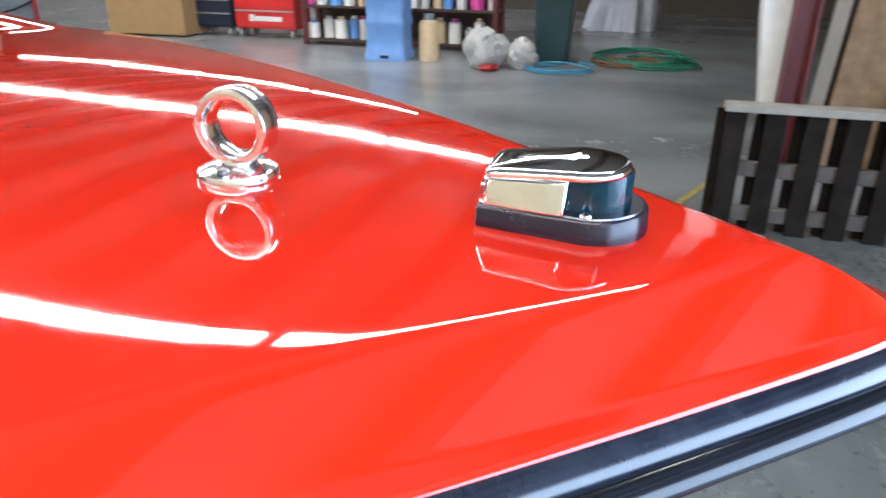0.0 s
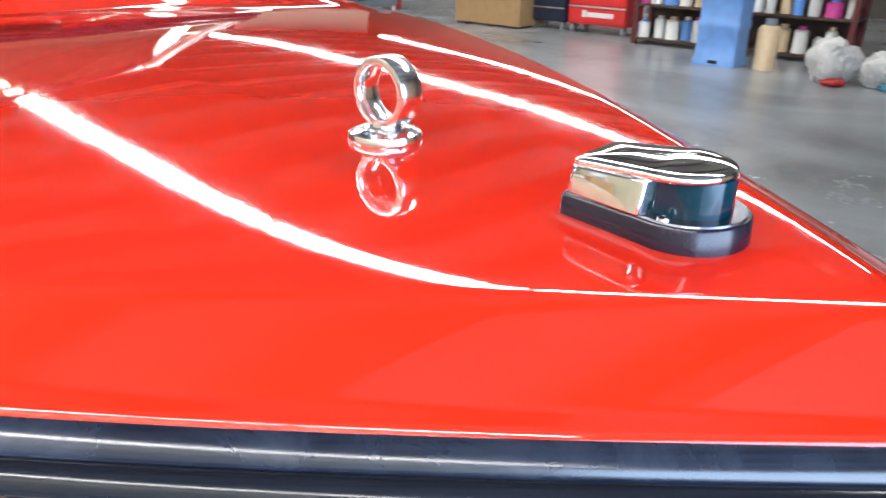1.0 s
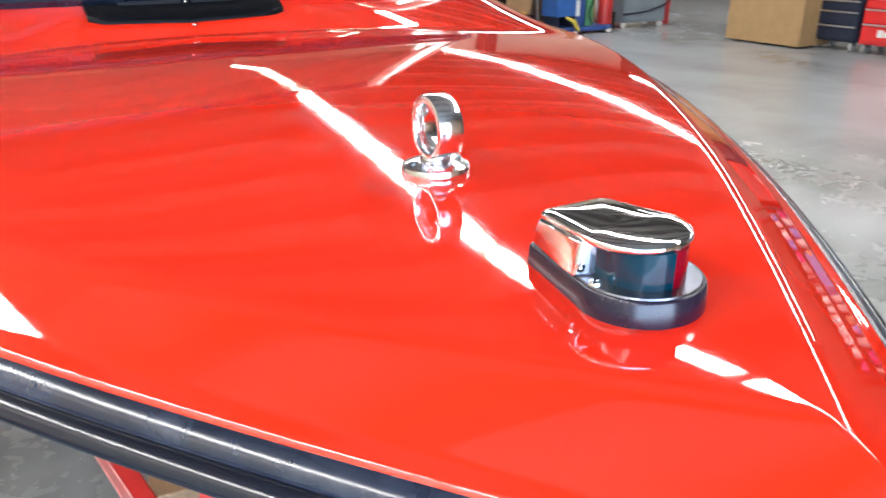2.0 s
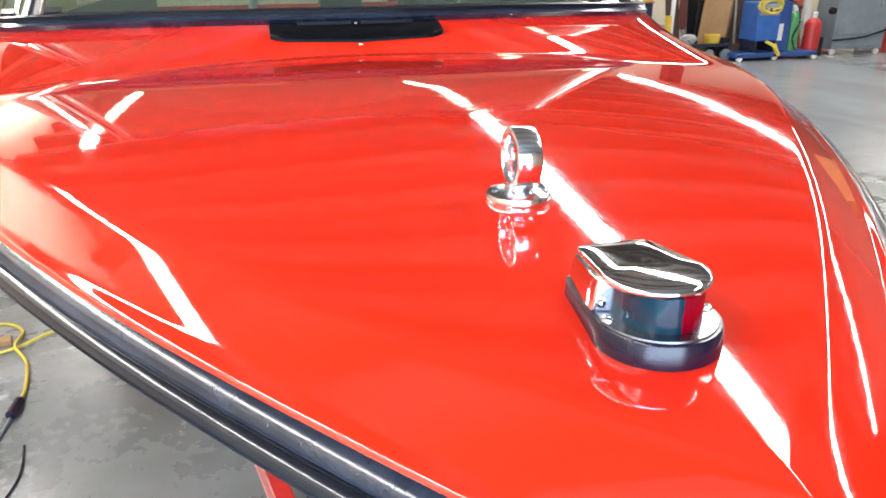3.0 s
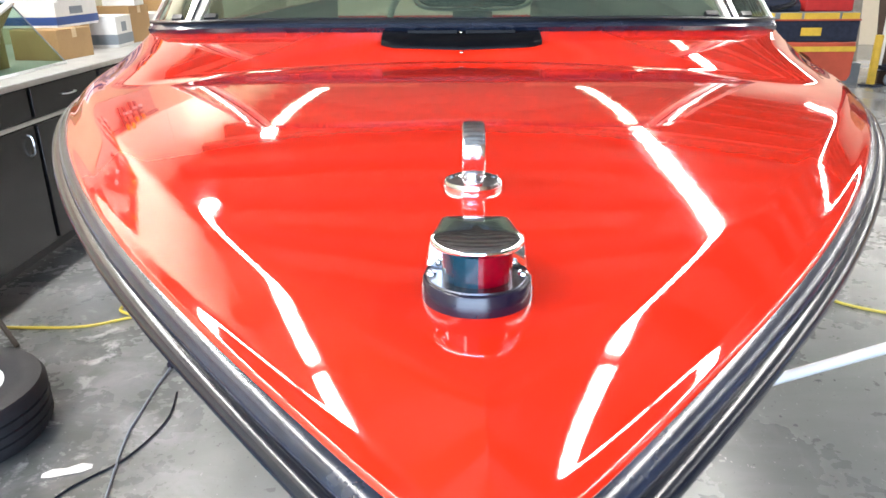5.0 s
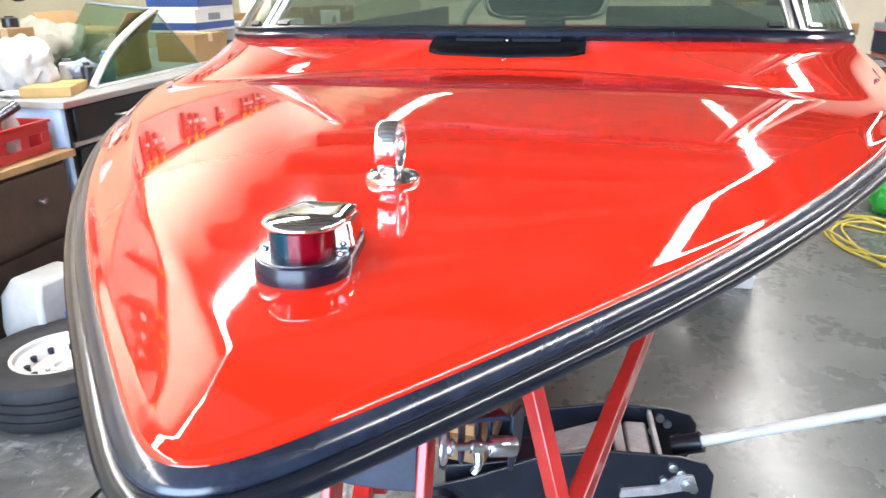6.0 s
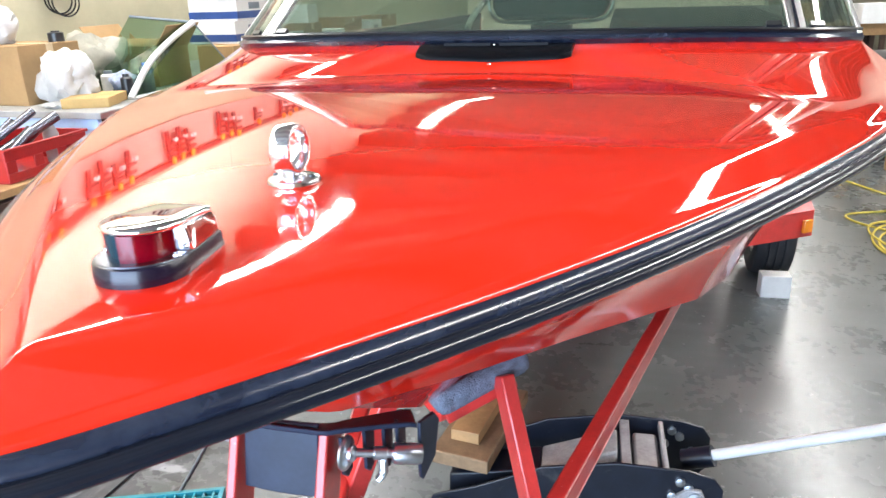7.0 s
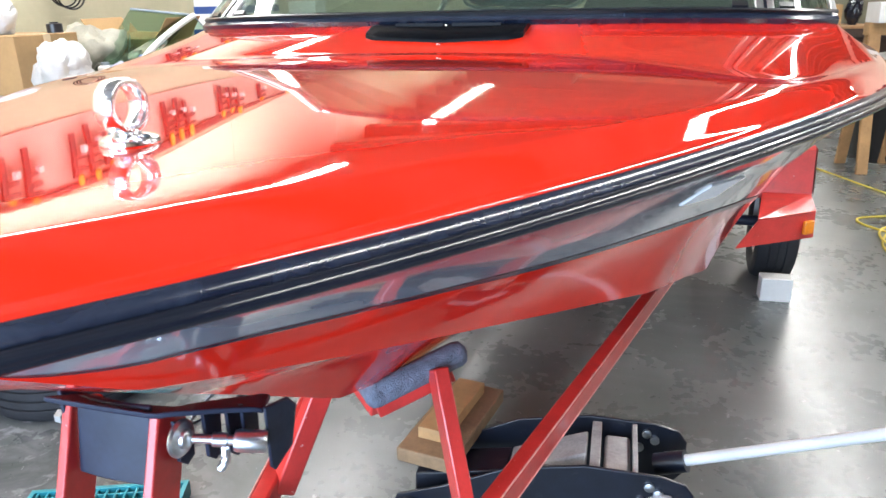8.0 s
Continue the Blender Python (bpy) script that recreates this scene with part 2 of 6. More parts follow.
RUST_HOSE = material("rust_hose", (0.22, 0.07, 0.03), 0.5, vary=0.2, scale=20)
GREEN_BIN = material("dark_green_bin", (0.015, 0.05, 0.055), 0.4, vary=0.2, scale=8)
GREEN_PAINT = material("green_cylinder", (0.05, 0.22, 0.08), 0.35, vary=0.15, scale=8)
GREEN_BAG = material("green_bag", (0.03, 0.42, 0.05), 0.5, vary=0.2, scale=12)
SILVER_SHEET = material("silver_sheet", (0.52, 0.55, 0.66), 0.5, metal=0.0, vary=0.15, scale=6, bump=0.4, bump_scale=12)
PLYWOOD = material("plywood", (0.30, 0.175, 0.08), 0.65, vary=0.18, scale=3, bump=0.05)
GREY_STEEL = material("grey_steel_paint", (0.17, 0.20, 0.23), 0.45, vary=0.12, scale=6)
WELDER_BLUE = material("welder_blue", (0.025, 0.11, 0.36), 0.4, vary=0.15, scale=8)
BLUE_STEEL = material("blue_steel_paint", (0.02, 0.06, 0.22), 0.4, vary=0.15, scale=6)
ORANGE_BODY = material("orange_red_body", (0.38, 0.065, 0.035), 0.45, vary=0.15, scale=5)
YELLOW_PAINT = material("yellow_paint", (0.55, 0.37, 0.04), 0.45, vary=0.15, scale=8)
WORN_YELLOW = material("worn_floor_yellow", (0.30, 0.25, 0.07), 0.4, vary=0.5, scale=14)
ORANGE_GRIP = material("orange_grip", (0.85, 0.28, 0.01), 0.5, vary=0.1, scale=20)
TEAL = material("teal_plastic", (0.02, 0.22, 0.26), 0.4, vary=0.15, scale=15)
MAGENTA = material("magenta_plastic", (0.5, 0.04, 0.25), 0.4, vary=0.1, scale=15)
TAN_PLASTIC = material("tan_plastic", (0.55, 0.42, 0.26), 0.45, vary=0.12, scale=10)
PEGBOARD = material("pegboard", (0.42, 0.30, 0.26), 0.7, vary=0.1, scale=4)
ZINC = material("zinc_plate", (0.62, 0.64, 0.67), 0.3, metal=1.0, vary=0.15, scale=60)
OLD_PINE = material("brown_timber", (0.20, 0.125, 0.065), 0.7, vary=0.3, scale=10, bump=0.2)
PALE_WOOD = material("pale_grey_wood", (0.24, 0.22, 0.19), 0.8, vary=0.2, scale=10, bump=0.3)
DUSTY_STEEL = material("dusty_steel", (0.30, 0.29, 0.29), 0.6, vary=0.35, scale=14, bump=0.15)
GREEN_GLASS = material("green_glass", (0.46, 0.64, 0.52), 0.02, transmission=1.0, vary=0.02, scale=5, ior=1.1)
OLIVE_STEEL = material("olive_steel_paint", (0.13, 0.125, 0.085), 0.45, vary=0.15, scale=5)
PALE_BLUE = material("pale_blue_plastic", (0.16, 0.33, 0.68), 0.4, vary=0.12, scale=8)
AMBER = material("amber_lens", (0.75, 0.22, 0.01), 0.2, vary=0.1, scale=30, coat=0.5)

# ================= mesh helpers =================


def finish(name, bm, mat, parent=None, label="", smooth=True, bevel=0.0):
    """Link a bmesh as one mesh object, shaded smooth with sharp edges kept."""
    bmesh.ops.recalc_face_normals(bm, faces=bm.faces)
    me = bpy.data.meshes.new(name)
    bm.to_mesh(me)
    bm.free()
    me.materials.append(mat)
    if smooth:
        me.polygons.foreach_set("use_smooth", [True] * len(me.polygons))
        me.set_sharp_from_angle(angle=radians(38))
    ob = new(name, me)
    if bevel:
        md = ob.modifiers.new("edge", "BEVEL")
        md.width, md.segments, md.limit_method, md.angle_limit = bevel, 2, "ANGLE", radians(40)
    if parent:
        ob.parent = parent
    if label:
        tagged(ob, label)
    return ob


def part(name, bm, mat, parent, label="", smooth=True, bevel=0.0):
    return finish(name, bm, mat, parent, label, smooth, bevel)


def thing(name, x, y, z, rz=0.0, label="", category="", group="", kind=""):
    e = new(name)
    e.empty_display_size = 0.1
    e.matrix_basis = pose(x, y, z, 0, 0, rz)
    return tagged(e, label, category, group, kind)


def box(bm, x0, x1, y0, y1, z0, z1, m=None):
    v = [bm.verts.new(p) for p in ((x0, y0, z0), (x1, y0, z0), (x1, y1, z0), (x0, y1, z0),
                                   (x0, y0, z1), (x1, y0, z1), (x1, y1, z1), (x0, y1, z1))]
    for q in ((3, 2, 1, 0), (4, 5, 6, 7), (0, 1, 5, 4), (1, 2, 6, 5), (2, 3, 7, 6), (3, 0, 4, 7)):
        bm.faces.new([v[i] for i in q])
    if m is not None:
        bmesh.ops.transform(bm, matrix=m, verts=v)
    return v


def boxes(*dims):
    bm = bmesh.new()
    for d in dims:
        box(bm, *d)
    return bm


def loft(rings, closed_ring=True, cap=False, bm=None):
    """Quads between successive rings of points of one count."""
    bm = bm or bmesh.new()
    vs = [[bm.verts.new(p) for p in r] for r in rings]
    n = len(vs[0])
    for a, b in zip(vs, vs[1:]):
        for i in range(n if closed_ring else n - 1):
            j = (i + 1) % n
            bm.faces.new((a[i], a[j], b[j], b[i]))
    if cap:
        bm.faces.new(vs[0][::-1])
        bm.faces.new(vs[-1])
    return bm


def lathe(profile, n=32, bm=None, m=None):
    """Turn (r, z) pairs about z."""
    rings = [[(max(r, 1e-5) * math.cos(a), max(r, 1e-5) * math.sin(a), z) for a in (2 * math.pi * k / n for k in range(n))] for r, z in profile]
    if m is not None:
        rings = [[tuple(m @ Vector(p)) for p in r] for r in rings]
    return loft(rings, True, True, bm)


def tube(points, r, n=10, bm=None, closed=False):
    """A round tube along a line of points."""
    pts = [Vector(p) for p in points]
    rings = []
    up = Vector((0, 0, 1))
    for i, p in enumerate(pts):
        a = pts[i - 1] if (i or closed) else p
        b = pts[(i + 1) % len(pts)] if (i + 1 < len(pts) or closed) else p
        d = (b - a).normalized()
        s = d.cross(up)
        if s.length < 1e-3:
            s = d.cross(Vector((1, 0, 0)))
        s.normalize()
        t = s.cross(d)
        rr = r[i] if isinstance(r, (list, tuple)) else r
        rings.append([tuple(p + rr * (s * math.cos(q) + t * math.sin(q))) for q in (2 * math.pi * k / n for k in range(n))])
    if closed:
        rings.append(rings[0])
    bm = loft(rings, True, not closed, bm)
    if closed:
        bmesh.ops.remove_doubles(bm, verts=bm.verts, dist=1e-5)
    return bm


def smooth_line(pts, n=8):
    """Catmull-Rom through the points."""
    p = [Vector(pts[0])] + [Vector(q) for q in pts] + [Vector(pts[-1])]
    out = []
    for i in range(1, len(p) - 2):
        for k in range(n):
            t = k / n
            out.append(0.5 * ((2 * p[i]) + (p[i + 1] - p[i - 1]) * t + (2 * p[i - 1] - 5 * p[i] + 4 * p[i + 1] - p[i + 2]) * t * t
                              + (3 * p[i] - p[i - 1] - 3 * p[i + 1] + p[i + 2]) * t ** 3))
    out.append(p[-2])
    return out


def beam(a, b, w, h, bm=None):
    """A square bar from a to b."""
    a, b = Vector(a), Vector(b)
    d = b - a
    m = Matrix.Translation(a) @ d.to_track_quat("Z", "Y").to_matrix().to_4x4()
    bm = bm or bmesh.new()
    box(bm, -w / 2, w / 2, -h / 2, h / 2, 0, d.length, m)
    return bm


def clamp(v, a=0.0, b=1.0):
    return max(a, min(b, v))


def ease(v):
    v = clamp(v)
    return v * v * (3 - 2 * v)


def table(v, xs, ys):
    return float(np.interp(v, xs, ys))

# ================= the boat's form =================
TIP_Y = -0.211
RAIL_K = [math.sqrt(u) for u in (0, 0.04, 0.12, 0.3, 0.6, 1.0, 1.5, 2.2, 3.0, 5.0)]
RAIL_G = (0.246, 0.289, 0.370, 0.503, 0.618, 0.692, 0.722, 0.690, 0.612, 0.478)
RAIL_ZY = (-0.25, 0.0, 0.3, 0.6, 0.9, 1.2, 1.7, 2.6, 4.8)
RAIL_Z = (1.3670, 1.3714, 1.3741, 1.3721, 1.3644, 1.3534, 1.3457, 1.342, 1.338)


def cubic(xs, ys):
    """Second differences of the natural cubic through the knots."""
    n = len(xs)
    a, r = np.eye(n), np.zeros(n)
    h = np.diff(xs)
    for i in range(1, n - 1):
        a[i, i - 1:i + 2] = h[i - 1], 2 * (h[i - 1] + h[i]), h[i]
        r[i] = 6 * ((ys[i + 1] - ys[i]) / h[i] - (ys[i] - ys[i - 1]) / h[i - 1])
    return np.linalg.solve(a, r)


G_M, Z_M = cubic(RAIL_K, RAIL_G), cubic(RAIL_ZY, RAIL_Z)


def spline(xs, ys, ms, x):
    i = min(max(int(np.searchsorted(xs, x)) - 1, 0), len(xs) - 2)
    a, b, h = xs[i + 1] - x, x - xs[i], xs[i + 1] - xs[i]
    return (ms[i] * a ** 3 + ms[i + 1] * b ** 3) / 6 / h + (ys[i] / h - ms[i] * h / 6) * a + (ys[i + 1] / h - ms[i + 1] * h / 6) * b


def rail_half(y):
    q = math.sqrt(max(0.0, y - TIP_Y))
    return q * spline(RAIL_K, RAIL_G, G_M, q)


def rail_z(y):
    return spline(RAIL_ZY, RAIL_Z, Z_M, y)


def rail_line(n=150, far=4.6):
    """Port edge of the deck from the stem aft, with the outward direction in plan."""
    qs = [math.sqrt(far - TIP_Y) * k / n for k in range(n + 1)]
    pts = [Vector((rail_half(TIP_Y + q * q), TIP_Y + q * q, rail_z(TIP_Y + q * q))) for q in qs]
    out = []
    for i, p in enumerate(pts):
        if i == 0:
            out.append((p, Vector((0, -1, 0))))
            continue
        d = pts[min(i + 1, n)] - pts[i - 1]
        out.append((p, Vector((d.y, -d.x, 0)).normalized()))
    return out


RAIL = rail_line()
EDGE_XY = np.array([(p.x, p.y) for p, _ in RAIL])
EDGE_A, EDGE_D = EDGE_XY[:-1], np.diff(EDGE_XY, axis=0)
EDGE_L = (EDGE_D ** 2).sum(1) + 1e-12


def edge_gap(x, y):
    """Distance in plan from the deck's edge."""
    v = np.array((abs(x), y)) - EDGE_A
    s = np.clip((v * EDGE_D).sum(1) / EDGE_L, 0, 1)
    e = v - s[:, None] * EDGE_D
    return float(np.sqrt((e ** 2).sum(1).min()))


FOLD_X, FOLD_Y = (0.0, 0.25, 0.44, 0.54, 0.62, 0.68, 0.74, 0.80, 0.90, 1.10), (1.11, 1.04, 0.925, 0.878, 0.868, 0.925, 1.07, 1.235, 1.45, 1.70)
FOLD_M = cubic(FOLD_X, FOLD_Y)


def fold_y(x):
    """Line where the cowl rises from the deck; it sweeps aft at both ends."""
    return spline(FOLD_X, FOLD_Y, FOLD_M, min(abs(x), 1.09))


def shield_y(x):
    """Line of the windscreen's foot."""
    x = min(abs(x), 0.82)
    return 1.25 + 0.085 * (x / 0.65) ** 2 + 0.12 * clamp((x - 0.65) / 0.17) ** 2


def deck_base(x, y):
    """Steep flank inside the rail, a soft crease, then a gently crowned panel."""
    e = edge_gap(x, y)
    bow = 1 - ease((y - 0.10) / 0.45)
    e0 = 0.0656 - 0.0355 * ease(y / 1.0) - 0.0066 * bow
    drop = 0.0324 + 0.0028 * ease(y / 1.4) + 0.0009 * bow
    full = 1.0313 + 0.145 * bow
    rise = 0.0027 + 0.0511 * ease(y / 1.35)
    reach = 0.0354 + 0.3315 * ease(y / 1.25)
    q = min(e / e0, 2.0)
    flank = drop * (full * q - (full - 1) * q * q)
    panel = drop * 1.0 + rise * (1 - math.exp(-(e - e0) / reach))
    k = 0.0030 + 0.0110 * ease((y - 0.45) / 0.5)
    h = clamp(0.5 + 0.5 * (panel - flank) / k)
    g = 1 - e / 0.0130
    b = clamp(0.5 + 0.5 * g / 0.14)
    lip = g * b + 0.14 * b * (1 - b)
    roll = 0.0042 * max(lip, 0.0) - 0.0050 * clamp(1 - e / 0.0045) ** 2
    return rail_z(y) + panel * (1 - h) + flank * h - k * h * (1 - h) + roll


def deck_z(x, y):
    z = deck_base(x, y)
    yf, ys = fold_y(x), shield_y(x)
    if y > yf - 0.10:
        top = 1.473 - 0.016 * (min(abs(x), 0.82) / 0.82) ** 4
        foot = min(deck_base(x, yf), z) if abs(x) > 0.8 else deck_base(x, yf)
        side = clamp((abs(x) - 0.812) / 0.10)
        top = foot + (top - foot) * (1 - side) ** 1.1
        f = clamp((y - yf) / max(ys - yf, 0.10), -0.5, 1.1 if abs(x) < 0.8 else 1.0)
        cowl = foot + (top - foot) * f
        # a small fillet softens the fold
        k = 0.0001 + 0.0055 * (1 - ease((abs(x) - 0.50) / 0.25))
        h = max(k - abs(z - cowl), 0.0) / k
        z = max(z, cowl) + h * h * k / 4
    return z


# ================= room =================


def block_wall(name, a, b, height, thick, mat):
    """A straight wall from a to b in plan."""
    a, b = Vector((*a, 0)), Vector((*b, 0))
    d = (b - a)
    m = Matrix.Translation(a) @ Matrix.Rotation(math.atan2(d.y, d.x), 4, "Z")
    bm = bmesh.new()
    box(bm, 0, d.length, 0, thick, 0, height, m)
    return tagged(finish(name, bm, mat, smooth=False), kind="structure")


ROOM = (-3.8, 15.6, -4.0, 16.5, 4.1)
X0, X1, Y0, Y1, TOP = ROOM
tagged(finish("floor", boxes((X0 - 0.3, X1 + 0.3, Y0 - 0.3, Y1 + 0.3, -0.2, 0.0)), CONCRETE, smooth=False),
       "grey sealed concrete workshop floor with scuffs, stains and painted brightness at the sides", "floor", kind="structure")
tagged(finish("ceiling", boxes((X0 - 0.3, X1 + 0.3, Y0 - 0.3, Y1 + 0.3, TOP, TOP + 0.2)), CEILING_PAINT, smooth=False),
       "dull dark workshop ceiling", "ceiling", kind="structure")
block_wall("wall_west", (X0, Y1), (X0, Y0), TOP, -0.25, WALL_PAINT)
block_wall("wall_east", (X1, Y0), (X1, Y1), TOP, -0.25, DIM_PAINT)
block_wall("wall_north", (X0 - 0.25, Y1), (X1 + 0.25, Y1), TOP, 0.25, CREAM_PAINT)
tagged(finish("roof_column", boxes((9.45, 9.85, 15.2, 15.6, 0.0, TOP - 0.24)), MAROON, smooth=False), "dark red roof column before the far wall", "column", kind="structure")
tagged(finish("wall_south", boxes((X0 - 0.25, DOOR[0], Y0 - 0.25, Y0, 0, TOP), (DOOR[1], X1 + 0.25, Y0 - 0.25, Y0, 0, TOP), (DOOR[0], DOOR[1], Y0 - 0.25, Y0, DOOR[3], TOP)), TAN_PAINT, smooth=False),
       "tan end wall with an open door", "wall", kind="structure")
tagged(finish("ground", boxes((-300, 300, -600, Y0 - 0.31, -0.25, -0.02)), CONCRETE, smooth=False), "concrete yard outside", "ground", kind="structure")
for k in range(17):
    y = -3.3 + 1.15 * k
    tagged(finish("ceiling_beam", boxes((X0, X1, y - 0.09, y + 0.09, TOP - 0.22, TOP - 0.002)), BEAM_PAINT, smooth=False),
           "brown painted ceiling beam", "beam", "ceiling beams", "structure")


def ceiling_light(lit):
    e = thing("ceiling_light", 0, 0, 0, 0, "long fluorescent batten with white housing and lit diffuser", "ceiling light", "fluorescent battens")
    ring = [(-0.12, 0.0), (-0.07, 0.07), (0.07, 0.07), (0.12, 0.0)]
    part("housing", loft([[(x, y, z) for x, z in ring] for y in (-1.20, 1.20)], True, True), WHITE_PAINT, e)
    glow = [(-0.088, -0.002), (-0.08, -0.03), (0.08, -0.03), (0.088, -0.002)]
    part("diffuser", loft([[(x, y, z) for x, z in glow] for y in (-1.17, 1.17)], True, True), lit, e)
    for y in (-0.9, 0.9):
        part("hanger", tube([(0, y, 0.06), (0, y, TOP - LIGHT_Z)], 0.006, 6), BLACK_STEEL, e)
    return e


LIGHT_Z = TOP - 0.30
# row 8.2's last batten is added, unseen, to brighten the far wall
LIGHT_ROWS = {2.6: (0.40, 2.90, 5.40, 7.88, 10.55, 12.95), -2.72: (-2.22, 0.25, 2.73, 5.17, 10.35, 12.85), 8.2: (1.7, 4.15, 6.6, 9.1, 11.6, 14.1), 13.6: (5.2, 7.7, 10.2, 12.7)}
built = {}
for x, ys in LIGHT_ROWS.items():
    glow = TUBE_GLOW if x < 5 else DIMMED_TUBE_GLOW
    for y in ys:
        if glow not in built:
            built[glow] = ceiling_light(glow)
            built[glow].matrix_basis = pose(x, y, LIGHT_Z)
        else:
            copy_thing(built[glow], pose(x, y, LIGHT_Z))

# ================= boat =================
boat = thing("motorboat", 0, 0, 0, 0, "glossy red fibreglass ski boat on a trailer, bow foremost", "boat")


def build_deck():
    rows = []
    qmax = math.sqrt(1.62 - TIP_Y)
    n, c = 400, 84
    bm = bmesh.new()
    grid = []
    for i in range(n + 1):
        y = TIP_Y + (qmax * i / n) ** 2
        w = rail_half(y)
        row = []
        for j in range(-c, c + 1):
            s = j / c
            s = math.copysign(1 - (1 - abs(s)) ** 1.4, s)
            x = s * w
            row.append(bm.verts.new((x, y, deck_z(x, y))))
        grid.append(row)
    for i in range(n):
        for j in range(2 * c):
            q = (grid[i][j], grid[i][j + 1], grid[i + 1][j + 1], grid[i + 1][j])
            x = sum(v.co.x for v in q) / 4
            y = sum(v.co.y for v in q) / 4
            if y > shield_y(x) + 0.03 and abs(x) < 0.80:
                continue
            bm.faces.new(q)
    loose = [v for v in bm.verts if not v.link_faces]
    bmesh.ops.delete(bm, geom=loose, context="VERTS")
    bmesh.ops.remove_doubles(bm, verts=bm.verts, dist=1e-5)
    # side decks beside the cockpit
    for s in (-1, 1):
        rings = []
        for k in range(25):
            y = 1.62 + 3.0 * k / 24
            w, z = rail_half(y), rail_z(y)
            rings.append([(s * 0.80, y, z - 0.13), (s * 0.80, y, z + 0.105), (s * 0.815, y, z + 0.109), (s * 0.85, y, z + 0.07), (s * 0.90, y, z + 0.038), (s * (w - 0.03), y, z + 0.030), (s * w, y, z)])
        loft(rings, False, False, bm)
    return part("deck", bm, RED_GEL, boat, "glossy red crowned foredeck with rising cowl")


build_deck()


def sweep(profile, line=None):
    """Sweep (outward, up) pairs along the deck edge, round the stem."""
    line = line or RAIL
    path = [(Vector((-p.x, p.y, p.z)), Vector((-n.x, n.y, 0))) for p, n in line[:0:-1]] + list(line)
    rings = [[tuple(p + n * a + Vector((0, 0, b))) for a, b in profile] for p, n in path]
    return loft(rings, False, False)


rub = part("rub_rail", sweep([(-0.004, -0.002), (-0.0035, 0.0015), (-0.001, 0.0028), (0.003, 0.0020), (0.0068, -0.0012), (0.0092, -0.0045), (0.0098, -0.0072), (0.0090, -0.0090), (-0.004, -0.0095)]),
           BLACK_VINYL, boat, "glossy black vinyl rub rail")
part("bumper", sweep([(0.0080, -0.0085), (0.0110, -0.0078), (0.0150, -0.0085), (0.0182, -0.0108), (0.0202, -0.0142), (0.0204, -0.0172), (0.0185, -0.0200), (0.0140, -0.0215), (-0.004, -0.0215)]), BLACK_RUBBER, rub, "rounded black rubber bumper")


def hull_rings(lo, hi, n):
    """Rings across the hull from the rail (0) down past the chine (1) to the keel (2)."""
    out = []
    for p, nn in RAIL:
        y = p.y
        w = max(p.x, 0.0)
        keel = table(y, (-0.211, -0.10, 0.03, 0.165, 0.32, 0.46, 0.58, 0.84, 1.1, 1.6, 2.4, 4.6), (1.335, 1.314, 1.249, 1.168, 1.076, 0.990, 0.918, 0.82, 0.76, 0.71, 0.68, 0.66))
        cw = w * table(y, (-0.2, 0.3, 0.5, 0.7, 1.0, 1.6, 4.6), (0.36, 0.40, 0.43, 0.50, 0.595, 0.63, 0.68))
        cz = max(keel, table(y, (-0.211, -0.10, -0.03, 0.06, 0.3, 0.5, 0.7, 1.0, 1.25, 1.6, 2.4, 4.6), (1.345, 1.326, 1.302, 1.246, 1.165, 1.105, 1.055, 0.982, 0.921, 0.822, 0.79, 0.78)))
        top = Vector((w + 0.002, y, p.z - 0.0205))
        hollow = 0.35 - 0.15 * ease((y - 0.55) / 0.85) - 0.20 * ease((y - 1.9) / 1.2)
        a, b = (lo(y) if callable(lo) else lo), (hi(y) if callable(hi) else hi)
        ring = []
        for k in range(n + 1):
            f = a + (b - a) * k / n
            if f <= 1:
                x = top.x + (cw - top.x) * f - hollow * w * f * (1 - f)
                z = top.z + (cz - top.z) * f
            else:
                g = f - 1
                x = cw * (1 - g)
                z = cz + (keel - cz) * g + 0.055 * math.sin(math.pi * g) * clamp((y - 0.2) / 0.4)
            ring.append((x, y, z))
        out.append(ring)
    return out


def hull_part(name, lo, hi, n, mat, label="", grow=0.0):
    bm = bmesh.new()
    rings = hull_rings(lo, hi, n)
    loft([[(x + grow, y, z) for x, y, z in r] for r in rings], False, False, bm)
    loft([[(-x - grow, y, z) for x, y, z in r] for r in rings], False, False, bm)
    return part(name, bm, mat, boat, label)


def stripe(y):
    """Height of the pinstripe down the hull side; it runs out to the stem."""
    return table(y, (-0.2, -0.02, 0.022, 0.066, 0.114, 0.166, 0.282, 0.484, 0.56, 0.64, 0.72, 0.90, 1.0, 1.2, 1.4, 1.6, 2.4, 4.6), (0.97, 0.93, 0.796, 0.65, 0.622, 0.612, 0.600, 0.608, 0.609, 0.602, 0.588, 0.542, 0.515, 0.525, 0.55, 0.58, 0.58, 0.58))


hull_part("hull_band", 0.0, lambda y: stripe(y) + 0.005, 6, GREY_GEL, "grey gelcoat band below the rail")
hull_part("pinstripe", stripe, lambda y: stripe(y) + 0.03, 2, BLACK_VINYL, "thin black pinstripe", 0.002)
hull_part("hull_side", lambda y: stripe(y) + 0.005, 1.0, 8, TONED_HULL_GEL, "glossy red hull side")
hull_part("hull_bottom", 1.0, 2.0, 8, TONED_HULL_GEL, "red hull bottom")
rows = [r for r in hull_rings(0.29, 0.40, 2) if 0.77 < r[0][1] < 0.91]
